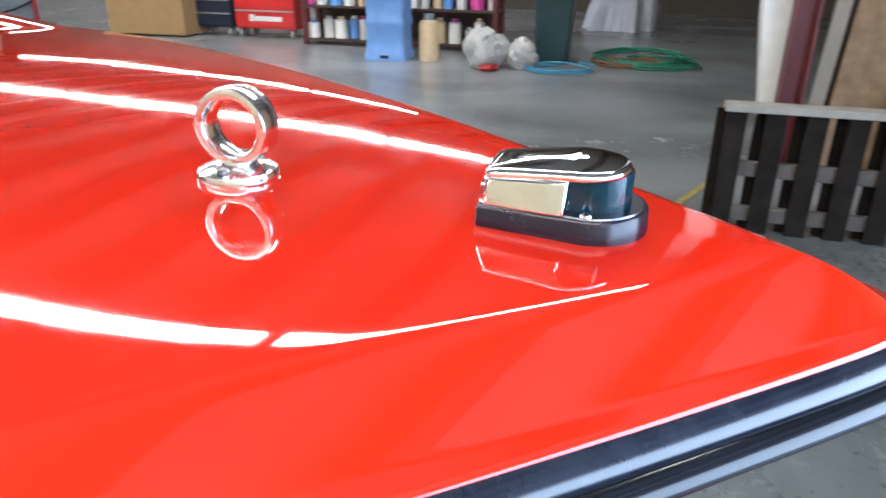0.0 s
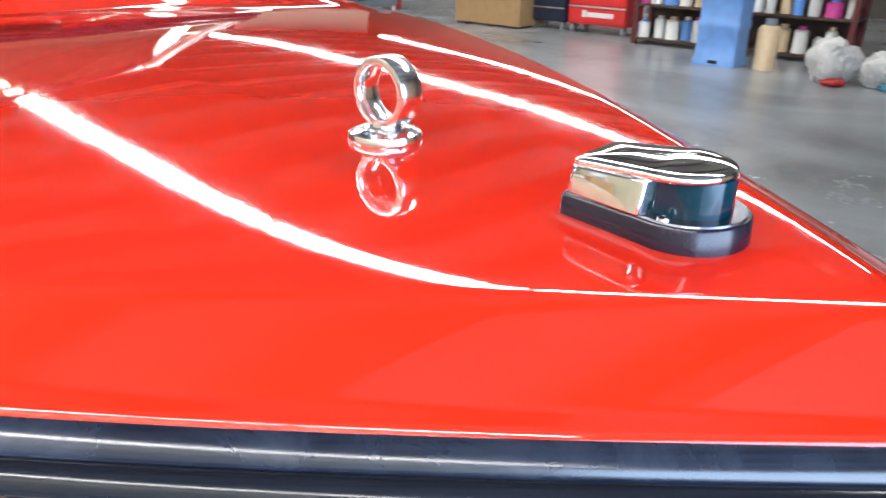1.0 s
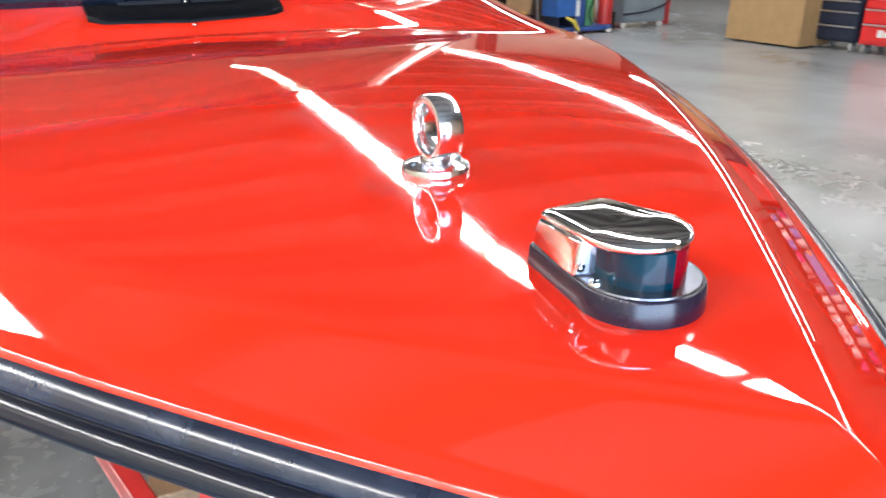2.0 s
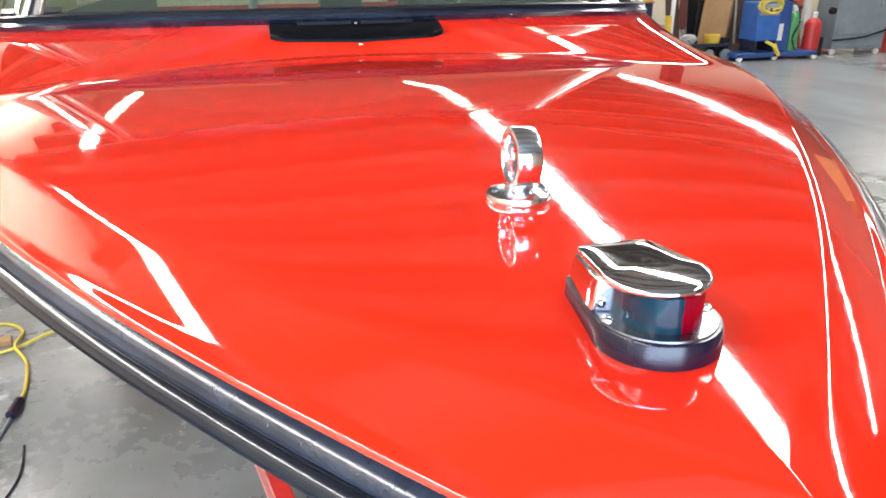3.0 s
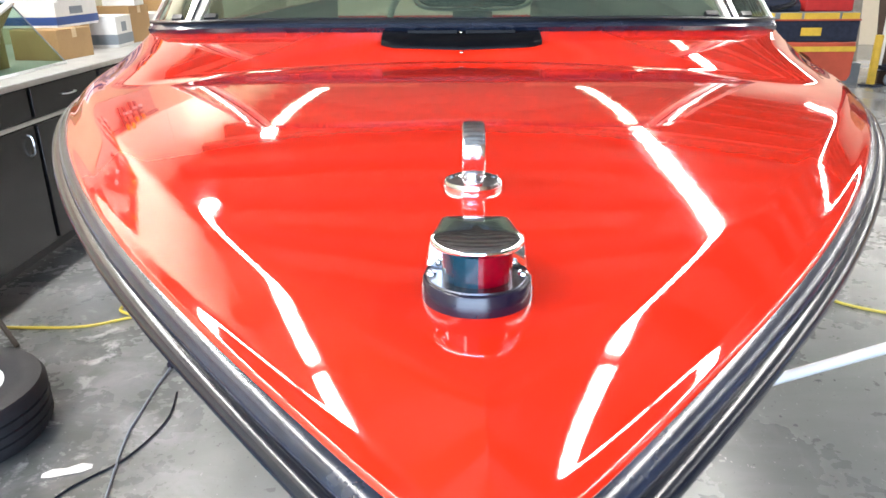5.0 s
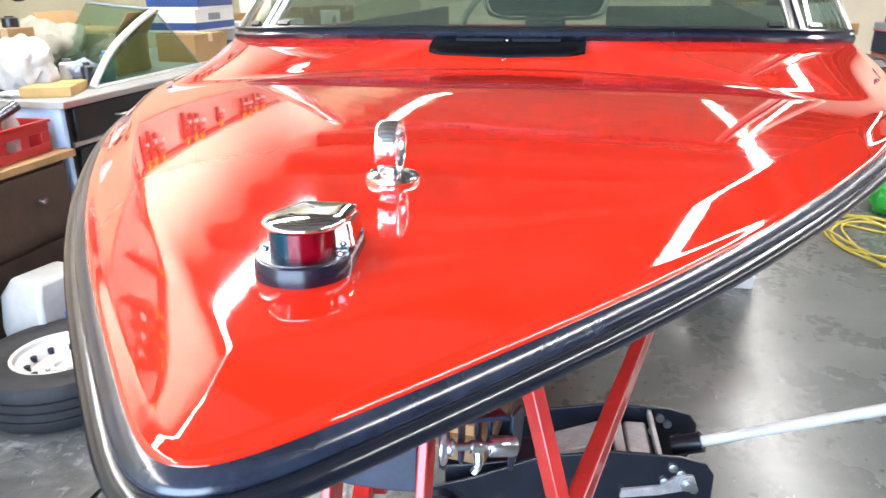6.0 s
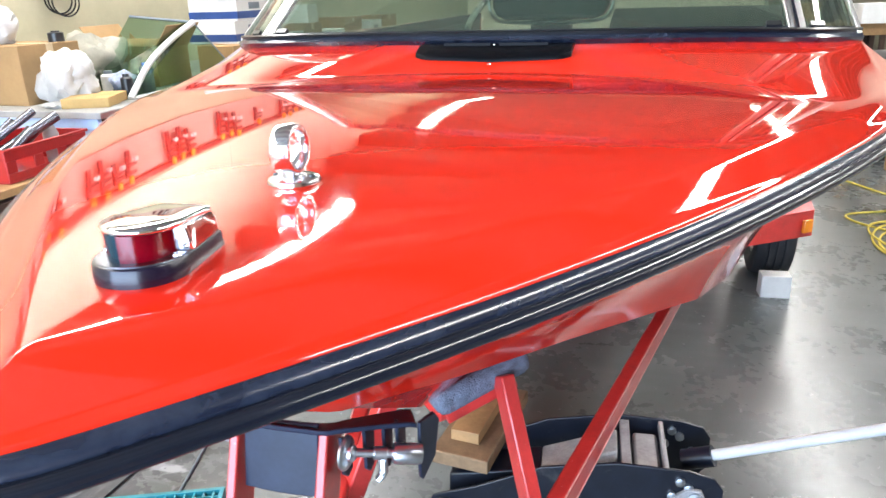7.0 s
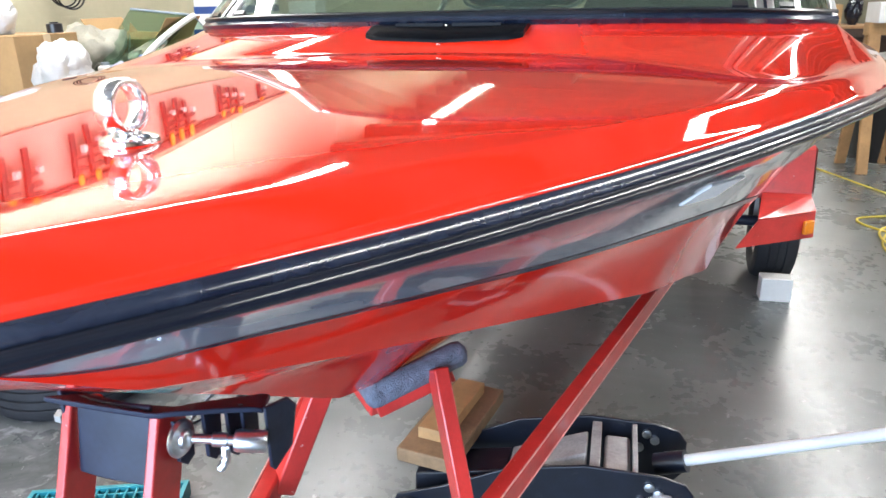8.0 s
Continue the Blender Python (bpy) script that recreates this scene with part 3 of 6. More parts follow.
decal = loft([[(x + 0.003, y - 0.002, z) for x, y, z in r] + [(x - 0.002, y + 0.001, z) for x, y, z in r[::-1]] for r in rows], True, True)
part("hull_sticker", decal, STICKER_WHITE, boat, "small white sticker on the grey band", smooth=False)
part("transom", boxes((-0.9, 0.9, 4.56, 4.60, 0.7, 1.33)), RED_GEL, boat)
part("cockpit_floor", boxes((-0.62, 0.62, 1.9, 4.5, 0.96, 1.0)), CARPET, boat, "dark carpeted cockpit floor")

for side in (-1, 1):
    part("cockpit_side", boxes((side * 0.792 - 0.006, side * 0.792 + 0.006, 1.56, 4.52, 1.215, 1.448)), DASH, boat, "dark grey vinyl cockpit lining")

# windscreen


def shield_path(lo, hi, n=24):
    return [(lo + (hi - lo) * k / n) for k in range(n + 1)]


def shield_point(x, h, out=0.0):
    """A point h up the raked glass above its foot at x."""
    y = shield_y(x) + 0.012
    z = deck_z(x, shield_y(x)) + 0.004
    return Vector((x * (1 - 0.10 * h), y + 0.95 * h - out, z + 0.62 * h))


def shield_strip(lo, hi, h0, h1, depth, n=24):
    bm = bmesh.new()
    rings = []
    for x in shield_path(lo, hi, n):
        a, b = shield_point(x, h0), shield_point(x, h1)
        f = Vector((0, -0.55, 0.83)) * depth
        rings.append([tuple(a), tuple(a + f), tuple(b + f), tuple(b)])
    return loft(rings, True, True, bm)


EDGE = 0.812
trim = part("windscreen_base", shield_strip(-EDGE, EDGE, -0.012, 0.022, 0.016), BLACK_VINYL, boat, "black moulded windscreen base")
part("ledge", shield_strip(-EDGE, EDGE, 0.004, 0.010, 0.024), BLACK_PLASTIC, trim)
for x0, x1 in ((-EDGE + 0.02, -0.668), (-0.632, 0.632), (0.668, EDGE - 0.02)):
    g = part("windscreen_pane", shield_strip(x0, x1, 0.02, 0.45, 0.006, 12), GLASS, boat, "green tinted raked glass pane")
for s in (-1, 1):
    x = s * 0.65
    post = part("windscreen_post", shield_strip(x - 0.019, x + 0.019, 0.012, 0.45, 0.018, 2), ALUMINIUM, boat, "bright aluminium windscreen post", bevel=0.004)
    part("gasket", shield_strip(x - 0.003, x + 0.003, 0.014, 0.45, 0.0205, 2), BLACK_RUBBER, post, "dark rubber gasket line")
    for d in (-0.05, 0.045):
        part("hinge_clip", shield_strip(x + d - 0.016, x + d + 0.016, 0.022, 0.036, 0.020, 2), BLACK_PLASTIC, post, "small black clip")
    x = s * (EDGE - 0.008)
    part("windscreen_end", shield_strip(x - 0.008, x + 0.008, 0.0, 0.45, 0.018, 2), ALUMINIUM, boat, "bright aluminium end post", bevel=0.003)
part("windscreen_top", shield_strip(-EDGE, EDGE, 0.449, 0.462, 0.014), BLACK_VINYL, boat, "thin black top edging")


def build_vent():
    bm = bmesh.new()
    rings = []
    for k in range(25):
        x = -0.176 + 0.352 * k / 24
        edge = 0.014 * (1 - clamp((0.176 - abs(x)) / 0.022))
        y0, y1 = 1.160 + edge, shield_y(x) - 0.004
        ys = [y0 + (y1 - y0) * f for f in (0, 0.04, 0.3, 0.6, 1.0)]
        lift = (0.005, 0.010, 0.013, 0.012, 0.004)
        rings.append([(x, y0, deck_z(x, y0) - 0.01)] + [(x, y, deck_z(x, y) + h) for y, h in zip(ys, lift)] + [(x, y1, deck_z(x, y1) - 0.01)])
    v = part("deck_vent", loft(rings, True, True, bm), VENT_PLASTIC, boat, "low black plastic vent cover before the windscreen")
    for k in range(2):
        x0 = -0.12 + 0.13 * k
        bm = bmesh.new()
        y = 1.215
        box(bm, x0, x0 + 0.11, y, y + 0.006, deck_z(0, y) + 0.012, deck_z(0, y) + 0.0185)
        part("louvre", bm, VENT_PLASTIC, v)
    part("screw", lathe([(0.0, 0.0), (0.004, 0.0), (0.003, 0.003), (0.0, 0.0035)], 12, m=Matrix.Translation((0.0, 1.212, deck_z(0, 1.212) + 0.0145))), CHROME, v)
    part("drain_screw", lathe([(0.0, 0.0), (0.005, 0.0), (0.004, 0.002), (0.0, 0.0025)], 12, m=Matrix.Translation((0.0, 1.150, deck_z(0, 1.150)))), CHROME, v)
    return v


vent = build_vent()

# bow light: bullet-shaped base, chrome housing with a flat hood, green and red lens
LX, LY = -0.001, -0.0275
LZ = deck_z(0, -0.02) + 0.001


def bullet(r, yc, rear, half, corner=0.006, n=28):
    """Round in front, straight flanks that draw in a little to a blunt back with rounded corners."""
    pts = [(LX + r * math.cos(math.pi + math.pi * k / n), yc + r * math.sin(math.pi + math.pi * k / n)) for k in range(n + 1)]
    side = []
    for f in (0.1, 0.25, 0.45, 0.65, 0.85):
        side.append((r + (half - r) * f - 0.0012 * (1 - f) * f, yc + (rear - corner - yc) * f))
    for k in range(5):
        q = math.pi / 2 * k / 4
        side.append((half - corner + corner * math.cos(q), rear - corner + corner * math.sin(q)))
    pts += [(LX + x, y) for x, y in side]
    return pts + [(LX - x, y) for x, y in side[::-1]]


def bullet_rings(rows, slope=0.0):
    return loft([[(x, y, LZ + h - slope * max(0.0, y + 0.02)) for x, y in bullet(r, yc, rear, half, c)] for h, r, yc, rear, half, c in rows], True, True)


light_base = part("bow_light", bullet_rings([(-0.004, 0.0355, LY, 0.0345, 0.0275, 0.004), (0.0005, 0.0357, LY, 0.0347, 0.0277, 0.004), (0.0108, 0.0350, LY, 0.0342, 0.0272, 0.004), (0.0120, 0.0340, LY, 0.0334, 0.0264, 0.004)]),
                  DARK_PLASTIC, boat, "chrome hooded navigation light on a dark plastic base")
part("base_plate", bullet_rings([(0.0118, 0.0326, LY, 0.0326, 0.0258, 0.004), (0.0130, 0.0320, LY, 0.0322, 0.0254, 0.004)]), SATIN, light_base, "satin metal plate")
HC = -0.0212
part("hood", bullet_rings([(0.0318, 0.0262, HC, 0.0290, 0.0220, 0.007), (0.0318, 0.0288, HC, 0.0302, 0.0234, 0.007), (0.0328, 0.0299, HC, 0.0308, 0.0240, 0.007), (0.0345, 0.0302, HC, 0.0308, 0.0241, 0.007), (0.0358, 0.0297, HC, 0.0300, 0.0236, 0.007),
                           (0.0366, 0.0284, HC, 0.0286, 0.0224, 0.007), (0.0372, 0.0255, HC, 0.0256, 0.0198, 0.006), (0.0378, 0.0190, HC, 0.0180, 0.0142, 0.005), (0.0381, 0.0110, HC + 0.002, 0.0080, 0.0080, 0.003), (0.0382, 0.0035, HC + 0.006, 0.0, 0.0024, 0.001)], 0.075),
     CHROME, light_base, "polished chrome hood")


def body_ring(h, wide, front, back, half):
    pts = ((-wide + 0.010, front - 0.0035), (wide - 0.010, front - 0.0035), (wide, front), (wide * 0.985, front + 0.010), (half, back - 0.004), (half - 0.005, back), (-half + 0.005, back), (-half, back - 0.004), (-wide * 0.985, front + 0.010), (-wide, front))
    return [(LX + x, y, LZ + h - (0.075 * max(0.0, y + 0.02) if h > 0.03 else 0.0)) for x, y in pts]


part("hood_body", loft([body_ring(0.0128, 0.0335, -0.0165, 0.0330, 0.0262), body_ring(0.0225, 0.0318, -0.0170, 0.0326, 0.0256), body_ring(0.0322, 0.0301, -0.0175, 0.0306, 0.0242)], True, True), CHROME, light_base, "polished chrome body", bevel=0.0012)
for sgn, mat, nm in ((-1, GREEN_LENS, "green_lens"), (1, RED_LENS, "red_lens")):
    ring = []
    for k in range(17):
        q = -math.pi / 2 + sgn * (math.pi / 2) * k / 16
        ring.append((LX + 0.0225 * math.cos(q), LY - 0.0015 + 0.0235 * math.sin(q)))
    ring += [(LX + sgn * 0.0225, LY + 0.008), (LX + sgn * 0.0004, LY + 0.008)]
    part(nm, loft([[(x, y, LZ + h) for x, y in ring] for h in (0.0128, 0.0325)], True, True), mat, light_base)
for sx in (-1, 1):
    m = Matrix.Translation((LX + sx * 0.0292, LY - 0.0015, LZ))
    part("screw", lathe([(0.0, 0.0128), (0.0036, 0.0132), (0.0031, 0.0146), (0.0014, 0.0152), (0.0, 0.0146)], 14, m=m), CHROME, light_base)

# lifting ring
RX, RY, RZ = 0.002, 0.204, deck_z(0, 0.203)
ring_base = part("tow_ring", lathe([(0.0, -0.004), (0.0262, -0.004), (0.0272, 0.0006), (0.0274, 0.0030), (0.0262, 0.0058), (0.0215, 0.0078), (0.0150, 0.0094), (0.0, 0.0098)], 48, m=Matrix.Translation((RX, RY, RZ))),
                 STAINLESS, boat, "polished stainless tow ring on a round flange")
rb = bmesh.new()
rings = []
for k in range(64):
    a = 2 * math.pi * k / 64
    c, s = math.cos(a), math.sin(a)
    sec = []
    for (dr, dx) in ((0.0185, -0.0082), (0.0182, 0.0), (0.0185, 0.0082), (0.0198, 0.0100), (0.0235, 0.0104), (0.0250, 0.0098), (0.0258, 0.0080), (0.0260, 0.0), (0.0258, -0.0080), (0.0250, -0.0098), (0.0235, -0.0104), (0.0198, -0.0100)):
        sec.append((RX + dx, RY - 0.003 + dr * c, RZ + 0.0350 + dr * s))
    rings.append(sec)
rings.append(rings[0])
loft(rings, True, False, rb)
bmesh.ops.remove_doubles(rb, verts=rb.verts, dist=1e-6)
part("ring", rb, STAINLESS, ring_base)
part("neck", lathe([(0.0140, 0.0085), (0.0112, 0.0105), (0.0100, 0.0150)], 28, m=Matrix.Translation((RX, RY, RZ))), STAINLESS, ring_base)
for sx in (-1, 1):
    part("bolt", lathe([(0.0, 0.0070), (0.0038, 0.0074), (0.0034, 0.0092), (0.0018, 0.0098), (0.0, 0.0090)], 12, m=Matrix.Translation((RX + sx * 0.0195, RY, RZ))), STEEL_INSERT, ring_base)

# cockpit seen through the glass
part("dashboard", loft([[(x, y, z) for y, z in ((1.42, 1.34), (1.42, 1.425), (1.55, 1.46), (1.80, 1.45), (1.86, 1.40), (1.86, 1.26), (1.6, 1.28))] for x in (-0.80, 0.80)], True, True), DASH, boat, "dark grey padded dashboard", bevel=0.02)
part("dash_pad", loft([[(x, y, z) for y, z in ((1.56, 1.452), (1.60, 1.470), (1.84, 1.519), (1.90, 1.527), (1.95, 1.515), (1.96, 1.42), (1.60, 1.40))] for x in (0.225, 0.73)], True, True), DASH, boat, "dark padded dash hump on the passenger side", bevel=0.008)
pod = part("instrument_pod", loft([[(x, y, z) for x, z in ((-0.135, 1.54), (-0.12, 1.512), (-0.09, 1.500), (0.17, 1.500), (0.20, 1.512), (0.215, 1.54), (0.205, 1.64), (0.18, 1.66), (-0.10, 1.66), (-0.125, 1.64))] for y in (1.83, 1.845, 1.95)], True, True), BLACK_PLASTIC, boat, "black instrument pod behind the glass", bevel=0.006)
part("pod_trim", tube(smooth_line([(-0.145, 1.828, 1.60), (-0.140, 1.826, 1.53), (-0.10, 1.824, 1.497), (0.04, 1.824, 1.493), (0.18, 1.824, 1.497), (0.222, 1.826, 1.53), (0.226, 1.828, 1.60)], 5), 0.005, 8), ALUMINIUM, pod, "pale bright trim round the pod")
part("pod_stalk", boxes((-0.02, 0.10, 1.86, 1.93, 1.44, 1.505)), BLACK_PLASTIC, pod)
part("grab_handle", tube(smooth_line([(-0.21, 1.80, 1.45), (-0.20, 1.81, 1.50), (-0.16, 1.86, 1.56), (-0.10, 1.95, 1.62)], 5), 0.010, 8), ALUMINIUM, boat, "bright curved grab handle")


# ================= trailer =================
trailer = thing("boat_trailer", 0, 0, 0, 0, "red steel boat trailer with black bow bracket", "trailer")
RAIL_H = 0.637
for s in (-1, 1):
    rail = part("frame_rail", beam((s * 0.004, -0.25, RAIL_H), (s * 0.733, 3.0, RAIL_H), 0.038, 0.054), TRAILER_RED, trailer, bevel=0.006)
    for x, z in ((0.0180, 0.0268), (0.0195, -0.0240)):
        part("worn_edge", beam((s * (0.004 + x), -0.25, RAIL_H + z), (s * (0.733 + x), 3.0, RAIL_H + z), 0.0028, 0.0028), PALE_RED, rail, "worn pale paint edge")
    part("side_rail", beam((s * 0.722, 2.95, RAIL_H), (s * 0.74, 5.0, RAIL_H), 0.040, 0.058), TRAILER_RED, trailer, bevel=0.006)
    part("bunk_strut", beam((s * 0.191, 0.672, RAIL_H - 0.015), (s * 0.105, 0.775, 0.885), 0.030, 0.045), TRAILER_RED, trailer, bevel=0.004)
    bunk = part("bunk", beam((s * -0.018, 0.712, 0.834), (s * 0.142, 0.838, 0.897), 0.045, 0.05), CARPET, trailer, "bunk wrapped in grey carpet", bevel=0.02)
    part("bunk_bracket", beam((s * 0.0, 0.722, 0.812), (s * 0.12, 0.815, 0.858), 0.02, 0.035), TRAILER_RED, bunk, bevel=0.003)
    part("long_bunk", boxes((s * 0.55 - 0.04, s * 0.55 + 0.04, 2.0, 4.5, 0.66, 0.75)), CARPET, trailer, bevel=0.015)
    for y in (2.4, 4.0):
        part("bunk_leg", boxes((s * 0.55 - 0.025, s * 0.55 + 0.025, y, y + 0.05, 0.58, 0.67)), TRAILER_RED, trailer)
part("tongue", beam((0, -0.9, RAIL_H - 0.012), (0, 0.1, RAIL_H - 0.012), 0.075, 0.075), TRAILER_RED, trailer, bevel=0.006)
for x, y in ((0.57, 2.38), (0.72, 3.98)):
    part("cross_member", boxes((-x, x, y, y + 0.08, RAIL_H - 0.09, RAIL_H - 0.01)), TRAILER_RED, trailer, bevel=0.006)
part("axle", tube([(-1.05, 3.82, 0.31), (1.05, 3.82, 0.31)], 0.03, 14), BLACK_STEEL, trailer)
for s in (-1, 1):
    part("axle_hanger", boxes((s * 0.735 - 0.03, s * 0.735 + 0.03, 3.72, 3.92, 0.28, RAIL_H - 0.03)), BLACK_STEEL, trailer)
for x in (-0.050, 0.050):
    part("bow_post", beam((x, -0.055, RAIL_H), (x, 0.140, 1.170), 0.011, 0.042), TRAILER_RED, trailer, bevel=0.002)
# the bow bracket: creased cradle plate, side ears, roller bolt
front = ((-0.043, 0.090, 1.201), (0.008, 0.105, 1.190), (0.048, 0.115, 1.1835), (0.056, 0.118, 1.1825), (0.064, 0.123, 1.1825), (0.100, 0.149, 1.1765), (0.126, 0.167, 1.1715), (0.132, 0.172, 1.168))
rings = []
for x, y, z in front:
    bx, by, bz = x * 0.9 - 0.010, y + 0.050, z - 0.030 + 0.10 * abs(x)
    rings.append([(x, y, z - 0.006), (x, y, z), (bx, by, bz), (bx, by, bz - 0.006)])
bracket = part("bow_bracket", loft(rings, True, True), BLACK_STEEL, trailer, "creased black steel bow bracket", bevel=0.0015)
part("front_plate", loft([[(x, 0.121 - 0.33 * (1.180 - z) * 0.6 + 1.5 * (x * x), z) for x in (-0.041, -0.02, 0.0, 0.02, 0.043)] + [(x, 0.126 - 0.33 * (1.180 - z) * 0.6 + 1.5 * (x * x), z) for x in (0.043, 0.02, 0.0, -0.02, -0.041)]
                          for z in (1.106, 1.110, 1.135, 1.183)], True, True), BLACK_STEEL, bracket, bevel=0.0015)


def ear(pts, thick=0.005):
    """A flat steel cheek from a ring of points in one plane."""
    n = (Vector(pts[1]) - Vector(pts[0])).cross(Vector(pts[2]) - Vector(pts[0])).normalized() * thick
    return loft([pts, [tuple(Vector(p) + n) for p in pts]], True, True)


part("ear", ear([(0.132, 0.172, 1.170), (0.129, 0.176, 1.100), (0.131, 0.180, 1.094), (0.138, 0.205, 1.110), (0.140, 0.216, 1.150), (0.138, 0.205, 1.164)]), BLACK_STEEL, bracket, bevel=0.0015)
part("ear", ear([(-0.056, 0.116, 1.190), (-0.056, 0.116, 1.125), (-0.056, 0.120, 1.120), (-0.056, 0.136, 1.128), (-0.056, 0.150, 1.185)]), BLACK_STEEL, bracket, bevel=0.0015)
for x, y, dz in ((0.064, 0.124, 0.0), (0.080, 0.146, 0.006), (0.096, 0.160, 0.008), (0.108, 0.168, 0.010)):
    part("ear", ear([(x, y, 1.172), (x, y, 1.128 - dz), (x, y + 0.010, 1.118 - dz), (x, y + 0.022, 1.122 - dz), (x, y + 0.026, 1.156)], 0.004), BLACK_STEEL, bracket, bevel=0.001)
axis = Vector((0.062, 0.030, -0.012))
lay = Matrix.Translation((0.067, 0.128, 1.152)) @ axis.to_track_quat("Z", "Y").to_matrix().to_4x4()
part("roller_bolt", lathe([(0.0, 0.0), (0.0045, 0.0), (0.0045, 0.030), (0.007, 0.031), (0.007, 0.044), (0.005, 0.045), (0.005, 0.050), (0.010, 0.051), (0.011, 0.054), (0.011, 0.078), (0.010, 0.081), (0.0, 0.081)], 20, m=lay), ZINC, bracket, "zinc plated bolt and spacer")
part("washer", lathe([(0.0, 0.012), (0.006, 0.0118), (0.009, 0.0095), (0.0095, 0.006), (0.0165, 0.0045), (0.0185, 0.002), (0.018, 0.0), (0.0, -0.001)], 28, m=Matrix.Translation((0.068, 0.128, 1.152)) @ Matrix.Rotation(radians(90), 4, "Y")), ZINC, bracket, "broad domed zinc washer")
part("bolt_end", lathe([(0.0, 0.0), (0.007, 0.0), (0.0072, 0.008), (0.0, 0.009)], 6, m=Matrix.Translation((-0.066, 0.122, 1.157)) @ Matrix.Rotation(radians(90), 4, "Y")), ZINC, bracket)
part("wing_nut", tube(smooth_line([(0.100, 0.150, 1.134), (0.102, 0.146, 1.122), (0.097, 0.143, 1.113)], 4), 0.0045, 8), ZINC, bracket)


for s in (-1, 1):
    # stepped mudguard: a slanting front lip, a sloping step and a box over the wheel
    def slab(ring, back):
        return loft([[(s * x, y, z) for x, y, z in ring], [(s * x, y, z) for x, y, z in back]], True, True)

    prof = [(3.50, 0.535), (3.555, 0.770), (3.575, 0.788), (4.09, 0.796), (4.11, 0.780), (4.24, 0.60)]
    inner = [(y + (0.012 if y < 3.8 else -0.012), z - 0.012) for y, z in prof]
    guard = part("mudguard", loft([[(s * 0.88, y, z), (s * 1.176, y, z), (s * 1.176, yy, zz), (s * 0.88, yy, zz)] for (y, z), (yy, zz) in zip(prof, inner)], True, True), TRAILER_RED, trailer, "folded red steel mudguard", smooth=False)
    part("front_lip", slab([(0.81, 3.06, 0.392), (1.180, 3.34, 0.386), (1.176, 3.342, 0.508), (0.90, 3.135, 0.508)], [(0.81, 3.072, 0.392), (1.180, 3.352, 0.386), (1.176, 3.354, 0.508), (0.90, 3.147, 0.508)]), TRAILER_RED, guard, smooth=False)
    part("step", slab([(0.90, 3.135, 0.509), (1.176, 3.342, 0.509), (1.174, 3.515, 0.548), (0.95, 3.515, 0.548)], [(0.90, 3.135, 0.519), (1.176, 3.342, 0.519), (1.174, 3.515, 0.558), (0.95, 3.515, 0.558)]), TRAILER_RED, guard, "sloping step in paler worn red paint", smooth=False)
    skirt = bmesh.new()
    for x in (1.177, 1.183):
        low = [skirt.verts.new((s * x, y, z)) for y, z in ((3.342, 0.386), (3.345, 0.512), (3.50, 0.545), (3.60, 0.60), (4.10, 0.60), (4.24, 0.50), (4.34, 0.386))]
        high = [skirt.verts.new((s * x, y, z)) for y, z in ((3.345, 0.513), (3.36, 0.514), (3.50, 0.546), (3.555, 0.775), (4.10, 0.790), (4.25, 0.60), (4.345, 0.39))]
        for i in range(6):
            skirt.faces.new((low[i], low[i + 1], high[i + 1], high[i]))
    part("skirt", skirt, TRAILER_RED, guard, smooth=False)
    part("guard_stay", boxes((s * 0.82 - 0.10, s * 0.82 + 0.10, 3.62, 3.66, RAIL_H - 0.02, RAIL_H + 0.01)), TRAILER_RED, guard)
    lamp = bmesh.new()
    box(lamp, -0.028, 0.028, -0.022, 0.0, -0.034, 0.034, Matrix.Translation((s * 1.138, 3.304, 0.447)) @ Matrix.Rotation(s * radians(37), 4, "Z"))
    part("side_marker", lamp, AMBER, guard, "amber marker lamp", bevel=0.006)


